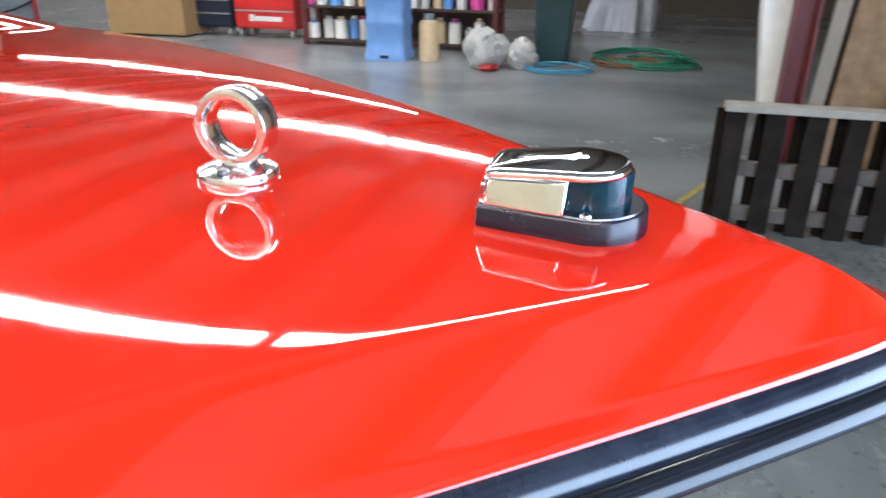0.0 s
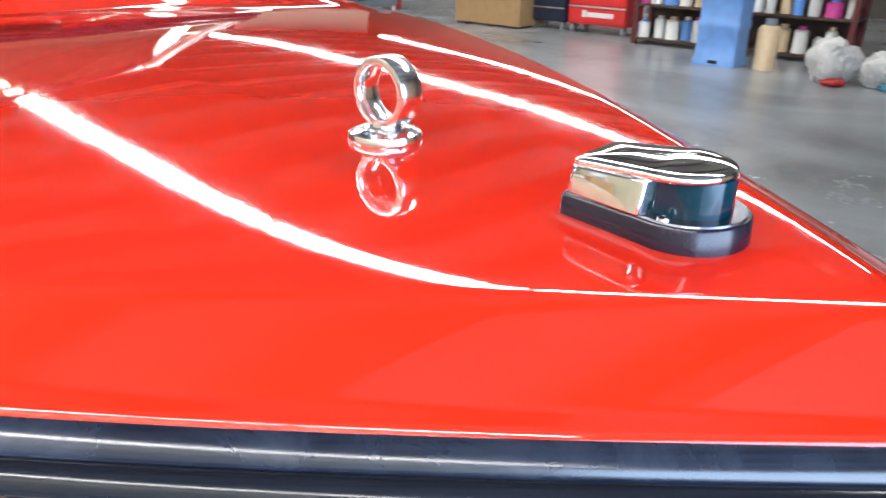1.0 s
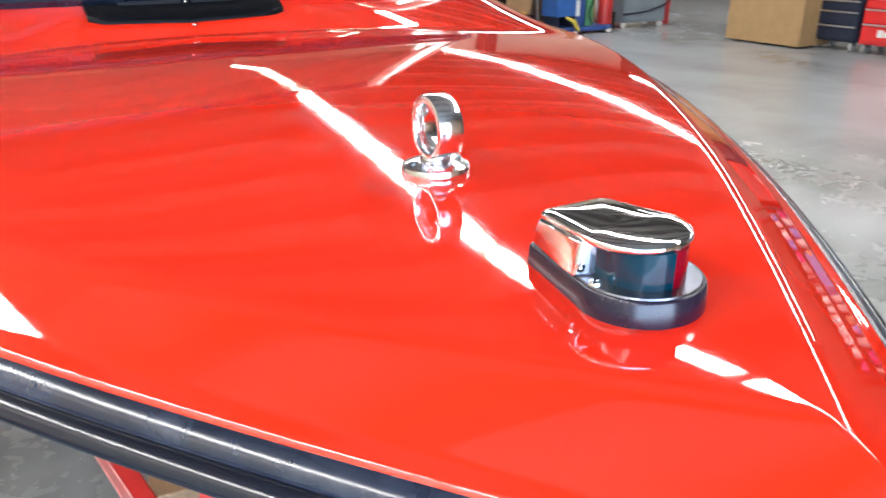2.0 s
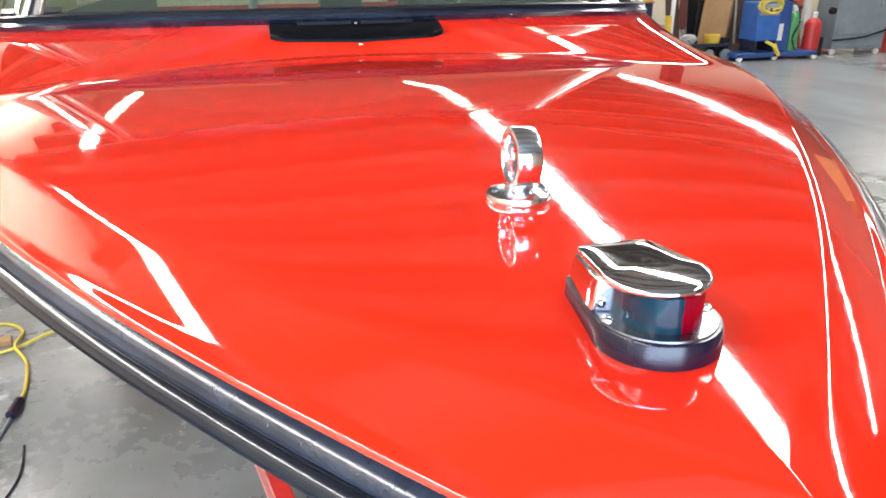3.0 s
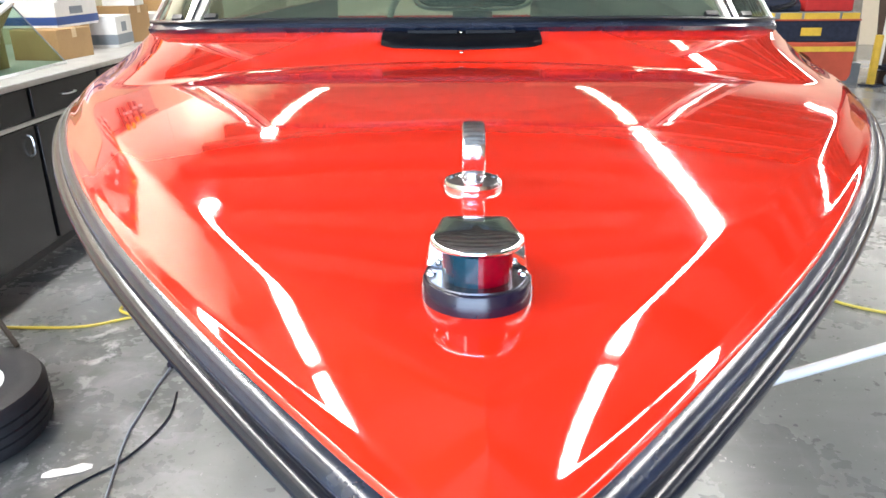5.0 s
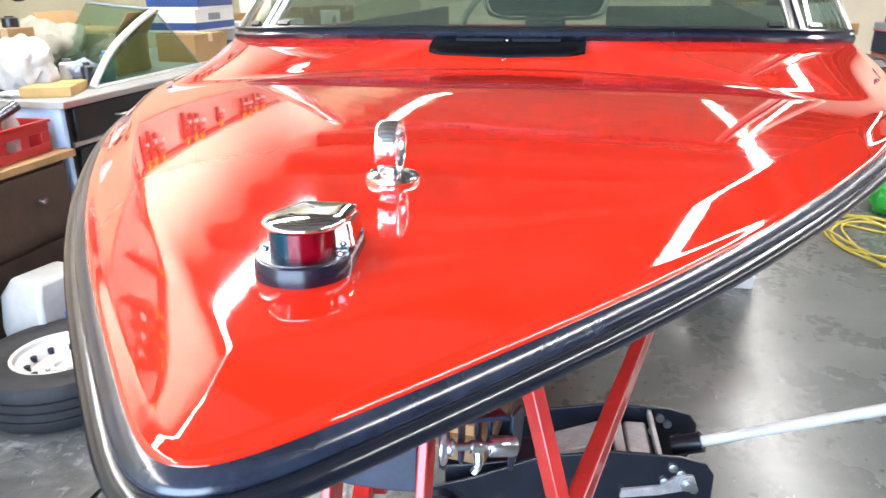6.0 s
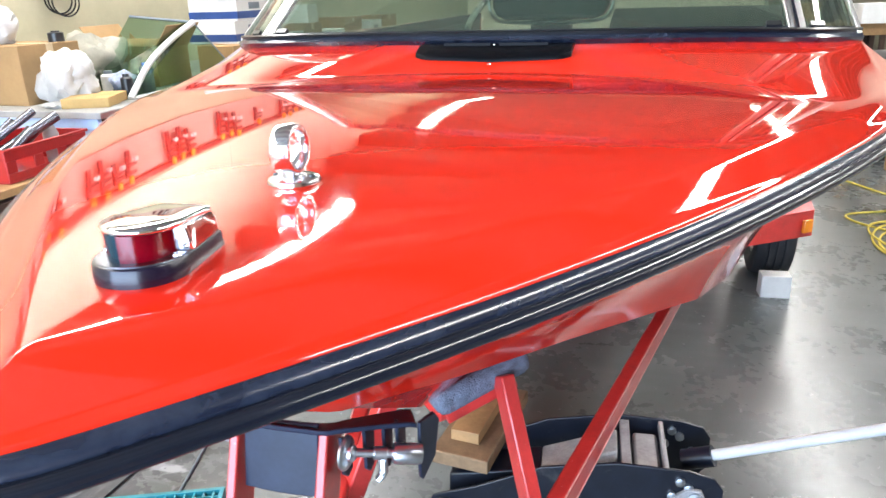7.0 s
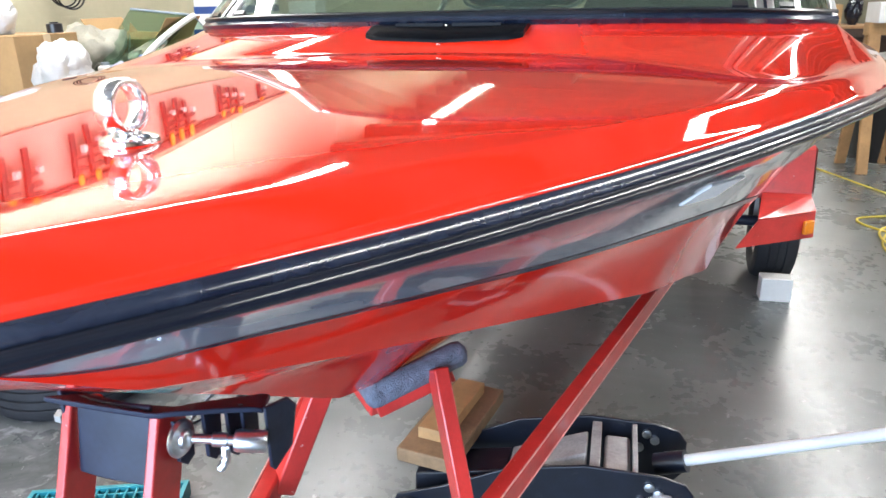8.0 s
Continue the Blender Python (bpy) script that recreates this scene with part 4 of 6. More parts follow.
def tyre_wheel(e, axis_m, mat_rim, r=0.31, w=0.20, rim=0.185, top="tyre"):
    """A tyre with tread grooves and a spoked rim, axis along local z."""
    h = w / 2
    prof = [(rim, -h * 0.82), (rim + 0.02, -h * 0.95), (r * 0.86, -h), (r * 0.955, -h * 0.90), (r * 0.995, -h * 0.66), (r * 0.997, -h * 0.42), (r * 0.972, -h * 0.40), (r * 0.972, -h * 0.34), (r, -h * 0.32),
            (r, -h * 0.06), (r * 0.972, -h * 0.04), (r * 0.972, h * 0.04), (r, h * 0.06), (r, h * 0.32), (r * 0.972, h * 0.34), (r * 0.972, h * 0.40), (r * 0.997, h * 0.42), (r * 0.995, h * 0.66),
            (r * 0.955, h * 0.90), (r * 0.86, h), (rim + 0.02, h * 0.95), (rim, h * 0.82)]
    n = 48
    rings = [[tuple(axis_m @ Vector((q * math.cos(a), q * math.sin(a), z))) for q, z in prof] for a in (2 * math.pi * k / n for k in range(n))]
    rings.append(rings[0])
    bm = loft(rings, True, False)
    bmesh.ops.remove_doubles(bm, verts=bm.verts, dist=1e-5)
    t = part(top, bm, TYRE, e, "black rubber tyre with ribbed tread")
    e = t if top == "wheel" else e
    rp = [(0.0, h * 0.15), (0.03, h * 0.16), (0.035, h * 0.30), (0.05, h * 0.32), (0.055, h * 0.2), (rim * 0.62, h * 0.25), (rim * 0.78, h * 0.55), (rim * 0.9, h * 0.62), (rim * 0.93, h * 0.80), (rim * 1.0, h * 0.84), (rim * 1.01, -h * 0.8), (rim * 0.9, -h * 0.82), (rim * 0.88, 0), (0.0, 0)]
    part("rim", lathe(rp, 40, m=axis_m), mat_rim, e, "white painted steel rim")
    for k in range(5):
        a = 2 * math.pi * k / 5
        part("lug_nut", lathe([(0.0, h * 0.2), (0.009, h * 0.2), (0.009, h * 0.36), (0.0, h * 0.40)], 6, m=axis_m @ Matrix.Translation((0.052 * math.cos(a) * 1.25, 0.052 * math.sin(a) * 1.25, 0))), ZINC, e)
    for k in range(10):
        a = 2 * math.pi * (k + 0.5) / 10
        part("rim_slot", lathe([(0.0, h * 0.30), (0.013, h * 0.30), (0.013, h * 0.52), (0.0, h * 0.52)], 10, m=axis_m @ Matrix.Translation((rim * 0.68 * math.cos(a), rim * 0.68 * math.sin(a), 0))), BLACK_STEEL, e)


for s in (-1, 1):
    tyre_wheel(trailer, Matrix.Translation((s * 1.06, 3.82, 0.31)) @ Matrix.Rotation(s * radians(90), 4, "Y"), WHITE_PAINT, w=0.21, top="wheel")

chock = thing("wheel_chock", 1.06, 3.46, 0, 4, "square white timber block against the trailer tyre", "chock")
part("block", boxes((-0.075, 0.075, -0.05, 0.045, 0, 0.125)), WHITE_PAINT, chock, bevel=0.004)

spare = thing("lying_roadwheel", 0, 0, 0, 0, "wheel with white rim lying flat on the floor", "wheel")
tyre_wheel(spare, Matrix.Translation((-1.87, 1.76, 0.105)) @ Matrix.Rotation(0.4, 4, "Z"), WHITE_PAINT, r=0.33, w=0.21, rim=0.19)

# ================= floor jack and timbers =================
jack = thing("floor_jack", 0.16, 1.50, 0, 4, "black hydraulic trolley jack with a long white handle", "jack")
for y in (-0.13, 0.13):
    bm = bmesh.new()
    ring = [(-0.42, 0.05), (-0.40, 0.10), (-0.26, 0.15), (-0.06, 0.245), (0.16, 0.285), (0.36, 0.280), (0.43, 0.262), (0.455, 0.225), (0.455, 0.12), (0.40, 0.05)]
    loft([[(x, y + d, z) for x, z in ring] for d in (-0.005, 0.005)], True, True, bm)
    part("side_plate", bm, JACK_PAINT, jack, bevel=0.003)
    for x, z in ((0.36, 0.225), (0.315, 0.195), (0.40, 0.175), (0.335, 0.245)):
        part("pivot_bolt", lathe([(0.0, 0.0), (0.014, 0.0), (0.014, 0.010), (0.006, 0.012), (0.0, 0.012)], 6 if x < 0.3 else 14,
                                 m=Matrix.Translation((x, y - 0.004, z)) @ Matrix.Rotation(radians(90), 4, "X")), ZINC, jack)
part("arm_nose", loft([[(x, y, z) for y, z in ((-0.07, z0), (0.07, z0), (0.06, z0 + 0.06), (-0.06, z0 + 0.06))] for x, z0 in ((-0.36, 0.07), (-0.071, 0.125))], True, True), JACK_PAINT, jack, bevel=0.006)
part("lift_arm", loft([[(x, y, z) for y, z in ((-0.07, z0), (0.07, z0), (0.06, z0 + 0.06), (-0.06, z0 + 0.06))] for x, z0 in ((-0.07, 0.125), (0.16, 0.215))], True, True), DUSTY_STEEL, jack, bevel=0.006)
part("cross_plate", boxes((0.17, 0.20, -0.125, 0.125, 0.245, 0.27), (0.29, 0.305, -0.125, 0.125, 0.25, 0.275)), DUSTY_STEEL, jack, bevel=0.003)
part("pump_block", boxes((0.21, 0.285, -0.09, 0.09, 0.09, 0.25)), DUSTY_STEEL, jack, bevel=0.01)
lever = part("release_lever", loft([[(x, y, z) for x, z in ((0.186, 0.128), (0.190, 0.158), (0.30, 0.182), (0.355, 0.228), (0.395, 0.226), (0.408, 0.195), (0.372, 0.172), (0.30, 0.150))] for y in (-0.150, -0.136)], True, True), DUSTY_STEEL, jack, "dull grey steel lever on the side plate", bevel=0.003)
part("lever_bolt", lathe([(0.0, 0.0), (0.022, 0.0), (0.022, 0.008), (0.010, 0.010), (0.010, 0.016), (0.0, 0.017)], 18, m=Matrix.Translation((0.378, -0.150, 0.200)) @ Matrix.Rotation(radians(90), 4, "X")), ZINC, lever)
part("handle_socket", tube([(0.36, 0.0, 0.225), (0.44, -0.02, 0.262)], 0.032, 16), JACK_PAINT, jack)
part("handle", tube([(0.42, -0.015, 0.255), (1.60, -0.33, 0.86)], 0.0165, 14), WHITE_PAINT, jack, "long white painted handle")
part("saddle", lathe([(0.0, 0.13), (0.05, 0.13), (0.055, 0.165), (0.04, 0.174), (0.0, 0.174)], 24, m=Matrix.Translation((-0.30, 0.04, 0))), JACK_PAINT, jack)
for x in (-0.36, 0.36):
    for y in (-0.15, 0.15):
        part("caster", lathe([(0.0, -0.02), (0.05, -0.02), (0.05, 0.02), (0.0, 0.02)], 20, m=Matrix.Translation((x, y, 0.05)) @ Matrix.Rotation(radians(90), 4, "X")), JACK_PAINT, jack)

plank = thing("timber_board", -0.128, 1.610, 0.175, 83, "short brown timber board lying across the jack saddle", "timber")
part("board", boxes((-0.225, 0.225, -0.095, 0.095, 0, 0.048)), OLD_PINE, plank, bevel=0.005)
stick = thing("timber_offcut", -0.134, 1.625, 0.223, 83, "short pale pine offcut lying on a timber board", "timber")
part("block", boxes((-0.165, 0.165, -0.048, 0.048, 0, 0.040)), WOOD, stick, bevel=0.003)

# ================= workbench side =================
BX = -2.42
bench = thing("workbench", 0, 0, 0, 0, "long black laminate workbench with drawers and pale worktop", "workbench")
part("carcass", boxes((-3.79, BX - 0.02, 2.72, 9.6, 0.09, 1.015)), BLACK_LAMINATE, bench)
part("plinth", boxes((X0 + 0.01, BX - 0.09, 2.72, 9.6, 0.0, 0.09)), BLACK_PLASTIC, bench)
part("worktop", boxes((X0 + 0.005, BX + 0.03, 2.67, 9.62, 1.016, 1.052)), GREY_TOP, bench, bevel=0.004)
part("edge_band", boxes((BX + 0.031, BX + 0.036, 2.67, 9.62, 1.020, 1.048)), ALUMINIUM, bench)
part("end_panel", boxes((X0 + 0.01, BX - 0.005, 2.69, 2.718, 0.03, 1.015)), BLUE_PANEL, bench, "pale blue end panel", bevel=0.002)
part("rail_strip", boxes((BX - 0.019, BX - 0.006, 2.75, 9.6, 0.805, 0.825)), ALUMINIUM, bench, "pale trim strip")
for k in range(8):
    y = 2.78 + 0.84 * k
    d = part("drawer", boxes((BX - 0.019, BX, y, y + 0.80, 0.835, 1.005)), BLACK_LAMINATE, bench, bevel=0.003)
    part("handle", tube(smooth_line([(BX, y + 0.33, 0.92), (BX + 0.025, y + 0.35, 0.92), (BX + 0.025, y + 0.45, 0.92), (BX, y + 0.47, 0.92)], 4), 0.005, 8), ALUMINIUM, d)
    d = part("cupboard_door", boxes((BX - 0.019, BX, y, y + 0.80, 0.11, 0.795)), BLACK_LAMINATE, bench, bevel=0.003)
    part("handle", tube(smooth_line([(BX, y + 0.72, 0.64), (BX + 0.025, y + 0.72, 0.66), (BX + 0.025, y + 0.72, 0.74), (BX, y + 0.72, 0.76)], 4), 0.005, 8), ALUMINIUM, d)

desk = thing("wooden_desk", 0, 0, 0, 0, "dark brown desk with a worn pine top", "desk")
part("top", boxes((X0 + 0.01, -2.36, 0.35, 2.665, 0.785, 0.822)), WOOD, desk, bevel=0.004)
part("body", boxes((X0 + 0.02, -2.41, 0.40, 2.63, 0.06, 0.783)), DARK_WOOD, desk)
for k in range(3):
    y = 0.44 + 0.73 * k
    d = part("drawer", boxes((-2.408, -2.392, y, y + 0.70, 0.42, 0.76)), DARK_WOOD, desk, bevel=0.004)
    part("knob", lathe([(0.0, 0.0), (0.008, 0.0), (0.007, 0.012), (0.016, 0.02), (0.014, 0.03), (0.0, 0.032)], 16, m=Matrix.Translation((-2.392, y + 0.5, 0.62)) @ Matrix.Rotation(radians(90), 4, "Y")), ALUMINIUM, d)
    part("lower_door", boxes((-2.408, -2.392, y, y + 0.70, 0.10, 0.40)), DARK_WOOD, desk, bevel=0.004)
part("foot", boxes((X0 + 0.02, -2.45, 0.42, 2.61, 0.0, 0.06)), BLACK_PLASTIC, desk)

crate = thing("plastic_crate", -2.62, 2.33, 0.822, 3, "red plastic crate holding steel pipes on a desk", "crate")
bm = boxes((-0.19, 0.19, -0.27, 0.27, 0.0, 0.008))
for x in (-0.19, 0.182):
    box(bm, x, x + 0.008, -0.27, 0.27, 0.008, 0.045)
    box(bm, x, x + 0.008, -0.27, 0.27, 0.10, 0.15)
    for y in (-0.27, -0.10, 0.06, 0.21):
        box(bm, x, x + 0.008, y, y + 0.06, 0.045, 0.10)
for y in (-0.27, 0.262):
    box(bm, -0.182, 0.182, y, y + 0.008, 0.008, 0.15)
part("tub", bm, RED_PLASTIC, crate, bevel=0.003)
part("rim", boxes((-0.20, 0.20, -0.28, -0.262, 0.145, 0.158), (-0.20, 0.20, 0.262, 0.28, 0.145, 0.158), (-0.20, -0.182, -0.262, 0.262, 0.145, 0.158), (0.182, 0.20, -0.262, 0.262, 0.145, 0.158)), RED_PLASTIC, crate, bevel=0.003)
for a, b, r in (((-2.66, 2.10, 0.86), (-2.52, 2.52, 1.06), 0.026), ((-2.70, 2.02, 0.87), (-2.60, 2.46, 1.09), 0.020), ((-2.58, 2.16, 0.86), (-2.50, 2.34, 1.02), 0.032), ((-2.74, 2.1, 0.86), (-2.70, 2.42, 1.05), 0.017)):
    p = thing("steel_pipe", 0, 0, 0, 0, "short bare steel pipe lying in a red crate", "pipe", "pipes in the crate")
    d = Vector(b) - Vector(a)
    part("pipe", lathe([(r * 0.85, 0.0), (r, 0.0), (r, d.length), (r * 0.85, d.length), (r * 0.85, d.length - 0.05), (0.0, d.length - 0.06)], 20, m=Matrix.Translation(a) @ d.to_track_quat("Z", "Y").to_matrix().to_4x4()), SATIN, p)
rag = thing("white_bottle", -2.56, 2.50, 0.832, 0, "white plastic bottle standing in a crate", "bottle")
part("body", lathe([(0.0, 0.0), (0.035, 0.0), (0.038, 0.02), (0.038, 0.14), (0.018, 0.19), (0.014, 0.22), (0.0, 0.22)], 20), WHITE_PLASTIC, rag)


def carton(name, x, y, z, w, d, h, rz, label, mat=CARDBOARD, open_top=False, band=None):
    e = thing(name, x, y, z, rz, label, "box")
    part("body", boxes((-w / 2, w / 2, -d / 2, d / 2, 0, h)), mat, e, bevel=0.004)
    if open_top:
        for s in (-1, 1):
            bm = bmesh.new()
            box(bm, 0, 0.004, -d / 2, d / 2, 0, w * 0.45, Matrix.Translation((s * w / 2, 0, h)) @ Matrix.Rotation(radians(s * 35), 4, "Y"))
            part("flap", bm, mat, e)
    else:
        part("tape", boxes((-w / 2 - 0.001, w / 2 + 0.001, -0.025, 0.025, h - 0.06, h + 0.0015)), TAN_PLASTIC if mat is CARDBOARD else mat, e)
    if band:
        part("printed_band", boxes((-w / 2 - 0.002, w / 2 + 0.002, -d / 2 - 0.002, d / 2 + 0.002, h * 0.10, h * 0.42)), band, e)
        part("label_mark", boxes((w / 2 + 0.001, w / 2 + 0.003, -d * 0.18, d * 0.12, h * 0.5, h * 0.8)), GREY_STEEL, e)
    return e


BT = 1.052
carton("cardboard_box", -3.29, 3.07, BT, 0.58, 0.46, 0.325, 0, "large open cardboard box on the workbench", open_top=False)
carton("cardboard_box", -2.645, 2.95, BT, 0.25, 0.33, 0.052, 22, "flat tan cardboard box on the workbench edge", SLAB_CARD)
carton("cardboard_box", -3.00, 3.90, BT, 0.40, 0.46, 0.24, 8, "open brown cardboard box behind a glass frame", open_top=True)
carton("cardboard_box", -2.85, 4.75, BT, 0.34, 0.40, 0.20, -6, "brown cardboard box under white boxes")
carton("white_box", -3.0, 5.05, BT + 0.20, 0.42, 0.62, 0.17, 0, "white printed carton with a blue stripe", WHITE_PAINT, band=BLUE_STEEL)
carton("white_box", -3.0, 5.07, BT + 0.37, 0.42, 0.60, 0.17, 2, "white printed carton with a blue stripe", WHITE_PAINT, band=BLUE_STEEL)
carton("white_box", -3.0, 5.05, BT + 0.54, 0.42, 0.60, 0.17, -2, "white printed carton with a blue stripe", WHITE_PAINT, band=BLUE_STEEL)
carton("cardboard_box", -3.0, 5.05, BT, 0.40, 0.34, 0.20, 0, "brown cardboard box at the foot of a pile")
for k, (y, w, d, h, mat) in enumerate(((5.6, 0.3, 0.36, 0.24, WHITE_PAINT), (6.05, 0.3, 0.34, 0.30, CARDBOARD), (6.5, 0.32, 0.4, 0.22, WHITE_PAINT), (7.0, 0.34, 0.4, 0.32, CARDBOARD), (7.6, 0.3, 0.5, 0.26, WHITE_PAINT), (8.2, 0.3, 0.4, 0.3, CARDBOARD))):
    carton("storage_box", -2.86 - 0.04 * (k % 2), y, BT, w, d, h, 5 * (-1) ** k, "white box of supplies on the workbench" if mat is WHITE_PAINT else "brown box of supplies on the workbench", mat, band=GREY_STEEL if mat is WHITE_PAINT else None)
carton("storage_box", -2.88, 6.05, BT + 0.30, 0.26, 0.3, 0.16, 8, "small white carton on a brown box", WHITE_PAINT)


def crumpled(name, x, y, z, rx, ry, rz, mat, label, category, seed, fine=1.0):
    """A slumped, creased plastic bag."""
    e = thing(name, x, y, z, 0, label, category)
    bm = bmesh.new()
    bmesh.ops.create_icosphere(bm, subdivisions=4, radius=1.0)
    off = Vector((seed * 3.1, seed * 1.7, seed * 0.9))
    for v in bm.verts:
        p = v.co.copy()
        fold = Vector((p.x * 2.2, p.y * 2.2, p.z * 0.9))
        n = noise.noise(p * 1.2 + off) * 0.34 + (0.5 - abs(noise.noise(fold * 1.5 + off))) * 0.30 - fine * abs(noise.noise(p * 4.0 + off)) * 0.16 - fine * abs(noise.noise(p * 9.0 + off)) * 0.06
        q = p * (1.0 + n - 0.10)
        v.co = (q.x * rx, q.y * ry, max(0.0, (q.z + 0.82) * rz))
    part("film", bm, mat, e)
    return e


crumpled("plastic_bag", -2.85, 3.00, BT, 0.165, 0.15, 0.168, WHITE_PLASTIC, "full white plastic bag bunched on the workbench", "bag", 1, 0.4)
crumpled("plastic_bag", -3.36, 3.02, BT + 0.325, 0.17, 0.15, 0.13, WHITE_PLASTIC, "white plastic sheet spilling from a box", "bag", 2, 0.5)
crumpled("canvas_sheet", -3.12, 3.55, BT, 0.22, 0.20, 0.20, CANVAS, "bundled grey canvas sheet on the workbench", "cloth", 5, 0.45)
crumpled("rag_bundle", -2.72, 3.30, BT, 0.085, 0.085, 0.085, RAG_BLUE, "bundle of pale blue rags on the workbench", "rag", 14, 0.8)
crumpled("white_cloth", -2.76, 2.80, BT, 0.09, 0.07, 0.018, WHITE_PLASTIC, "flat white cloth on the bench corner", "cloth", 15, 0.6)


def can(x, y, z, r, h, mat, lid, label, name="spray_can"):
    e = thing(name, x, y, z, 0, label, "can" if name == "spray_can" else "bottle")
    part("body", lathe([(0.0, 0.0), (r, 0.0), (r * 1.02, 0.004), (r, 0.008), (r, h * 0.8), (r * 0.8, h * 0.86), (r * 0.5, h * 0.88), (0.0, h * 0.88)], 20), mat, e)
    part("cap", lathe([(0.0, h * 0.86), (r * 0.55, h * 0.86), (r * 0.52, h), (0.0, h)], 16), lid, e)
    return e


can(-2.80, 3.27, BT, 0.045, 0.15, WHITE_PAINT, GREY_STEEL, "white tin with a printed label on the bench")
can(-2.66, 3.44, BT, 0.04, 0.18, GREY_STEEL, BLUE_PLASTIC, "grey spray can with a blue cap")
can(-2.62, 3.20, BT, 0.035, 0.14, BLACK_PLASTIC, BLACK_PLASTIC, "black tin standing on the bench")
can(-3.08, 3.22, BT + 0.325, 0.045, 0.062, BLACK_PLASTIC, BLACK_PLASTIC, "short black tin on a cardboard box")

# spare windscreen wing
wing = thing("spare_windscreen", 0, 0, 0, 0, "spare windscreen wing of green glass in a white frame", "windscreen")
A, B, C, D = Vector((-2.555, 3.13, BT + 0.006)), Vector((-2.64, 3.97, 1.445)), Vector((-2.60, 4.40, BT + 0.006)), Vector((-3.0, 3.80, 1.495))
part("frame", tube(smooth_line([A, A.lerp(B, 0.35) + Vector((0, -0.035, 0.045)), A.lerp(B, 0.7) + Vector((0, -0.02, 0.035)), B], 6), 0.019, 12), WHITE_PAINT, wing)
part("foot_rail", tube([A, C], 0.011, 8), ALUMINIUM, wing)
part("top_rail", tube([B, D], 0.010, 8), GREY_STEEL, wing)
part("back_rail", tube([B, C], 0.005, 8), GREY_STEEL, wing)
for tri_pts in ((A, B, C), (B, D, Vector((-3.0, 3.3, BT + 0.01)), A)):
    bm = bmesh.new()
    nrm = (tri_pts[1] - tri_pts[0]).cross(tri_pts[2] - tri_pts[0]).normalized() * 0.004
    va = [bm.verts.new(p) for p in tri_pts]
    vb = [bm.verts.new(p + nrm) for p in tri_pts]
    bm.faces.new(va)
    bm.faces.new(vb[::-1])
    for i in range(len(va)):
        j = (i + 1) % len(va)
        bm.faces.new((va[i], vb[i], vb[j], va[j]))
    part("pane", bm, GREEN_GLASS, wing, "green tinted pane", smooth=False)

coil = thing("cable_coil", X0, 4.05, 1.62, 0, "black cable coil hung on the wall", "cable")
for k in range(3):
    part("loop", tube([(0.03 + 0.012 * k, 0.13 * math.cos(a) + 0.02 * k, 0.10 * math.sin(a) - 0.01 * k) for a in (2 * math.pi * i / 24 for i in range(24))], 0.006, 6, closed=True), BLACK_RUBBER, coil)
part("hook", tube([(0.0, 0, 0.09), (0.05, 0, 0.09), (0.05, 0, 0.12)], 0.006, 6), ZINC, coil)

# added lining sheets above the tool board, paler to brighten the deck's wall reflection
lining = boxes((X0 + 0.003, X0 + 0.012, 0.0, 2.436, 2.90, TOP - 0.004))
sheet = finish("wall_panel", lining, BRIGHT_LINING, bpy.data.objects["wall_west"], "smooth cream sheet added to brighten the upper wall's reflection", smooth=False)
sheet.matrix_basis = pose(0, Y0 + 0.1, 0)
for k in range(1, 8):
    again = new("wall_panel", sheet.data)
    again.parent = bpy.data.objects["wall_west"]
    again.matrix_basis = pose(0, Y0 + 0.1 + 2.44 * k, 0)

# tool board with hanging clamps
board = tagged(finish("tool_board", boxes((X0 + 0.001, X0 + 0.02, 0.6, 8.0, 2.22, 2.86)), PEGBOARD), "dull brown tool board on the wall", "tool board")
tagged(finish("tool_rail", boxes((X0 + 0.021, X0 + 0.05, 0.6, 8.0, 2.79, 2.85)), MAROON), "dark red rail along the tool board", "rail")


def clamp_tool(name, label, length, jaws):
    e = thing(name, 0, 0, 0, 0, label, "clamp", "clamps on the tool board")
    part("bar", boxes((0.0, 0.020, -0.022, 0.022, -length, 0.10)), MAROON, e)
    for k in range(jaws):
        z = 0.05 - k * length / max(jaws, 1) * 0.8
        part("jaw", loft([[(0.0, y, z + h * f) for y, h in ((-0.025, -0.02), (0.10, -0.012), (0.11, 0.018), (-0.025, 0.03))] + [] for f in (1.0,)] + [[(0.03, y, z + h) for y, h in ((-0.025, -0.02), (0.10, -0.012), (0.11, 0.018), (-0.025, 0.03))]], True, True), MAROON, e)
    part("grip", lathe([(0.0, 0.0), (0.020, 0.005), (0.024, 0.05), (0.018, 0.09), (0.0, 0.095)], 10, m=Matrix.Translation((0.03, 0.03, 0.085))), ORANGE_GRIP, e, "orange grip")
    part("pad", boxes((0.0, 0.04, 0.075, 0.115, -length * 0.5, -length * 0.5 + 0.05)), WHITE_PAINT, e, "pale jaw pad")
    return e


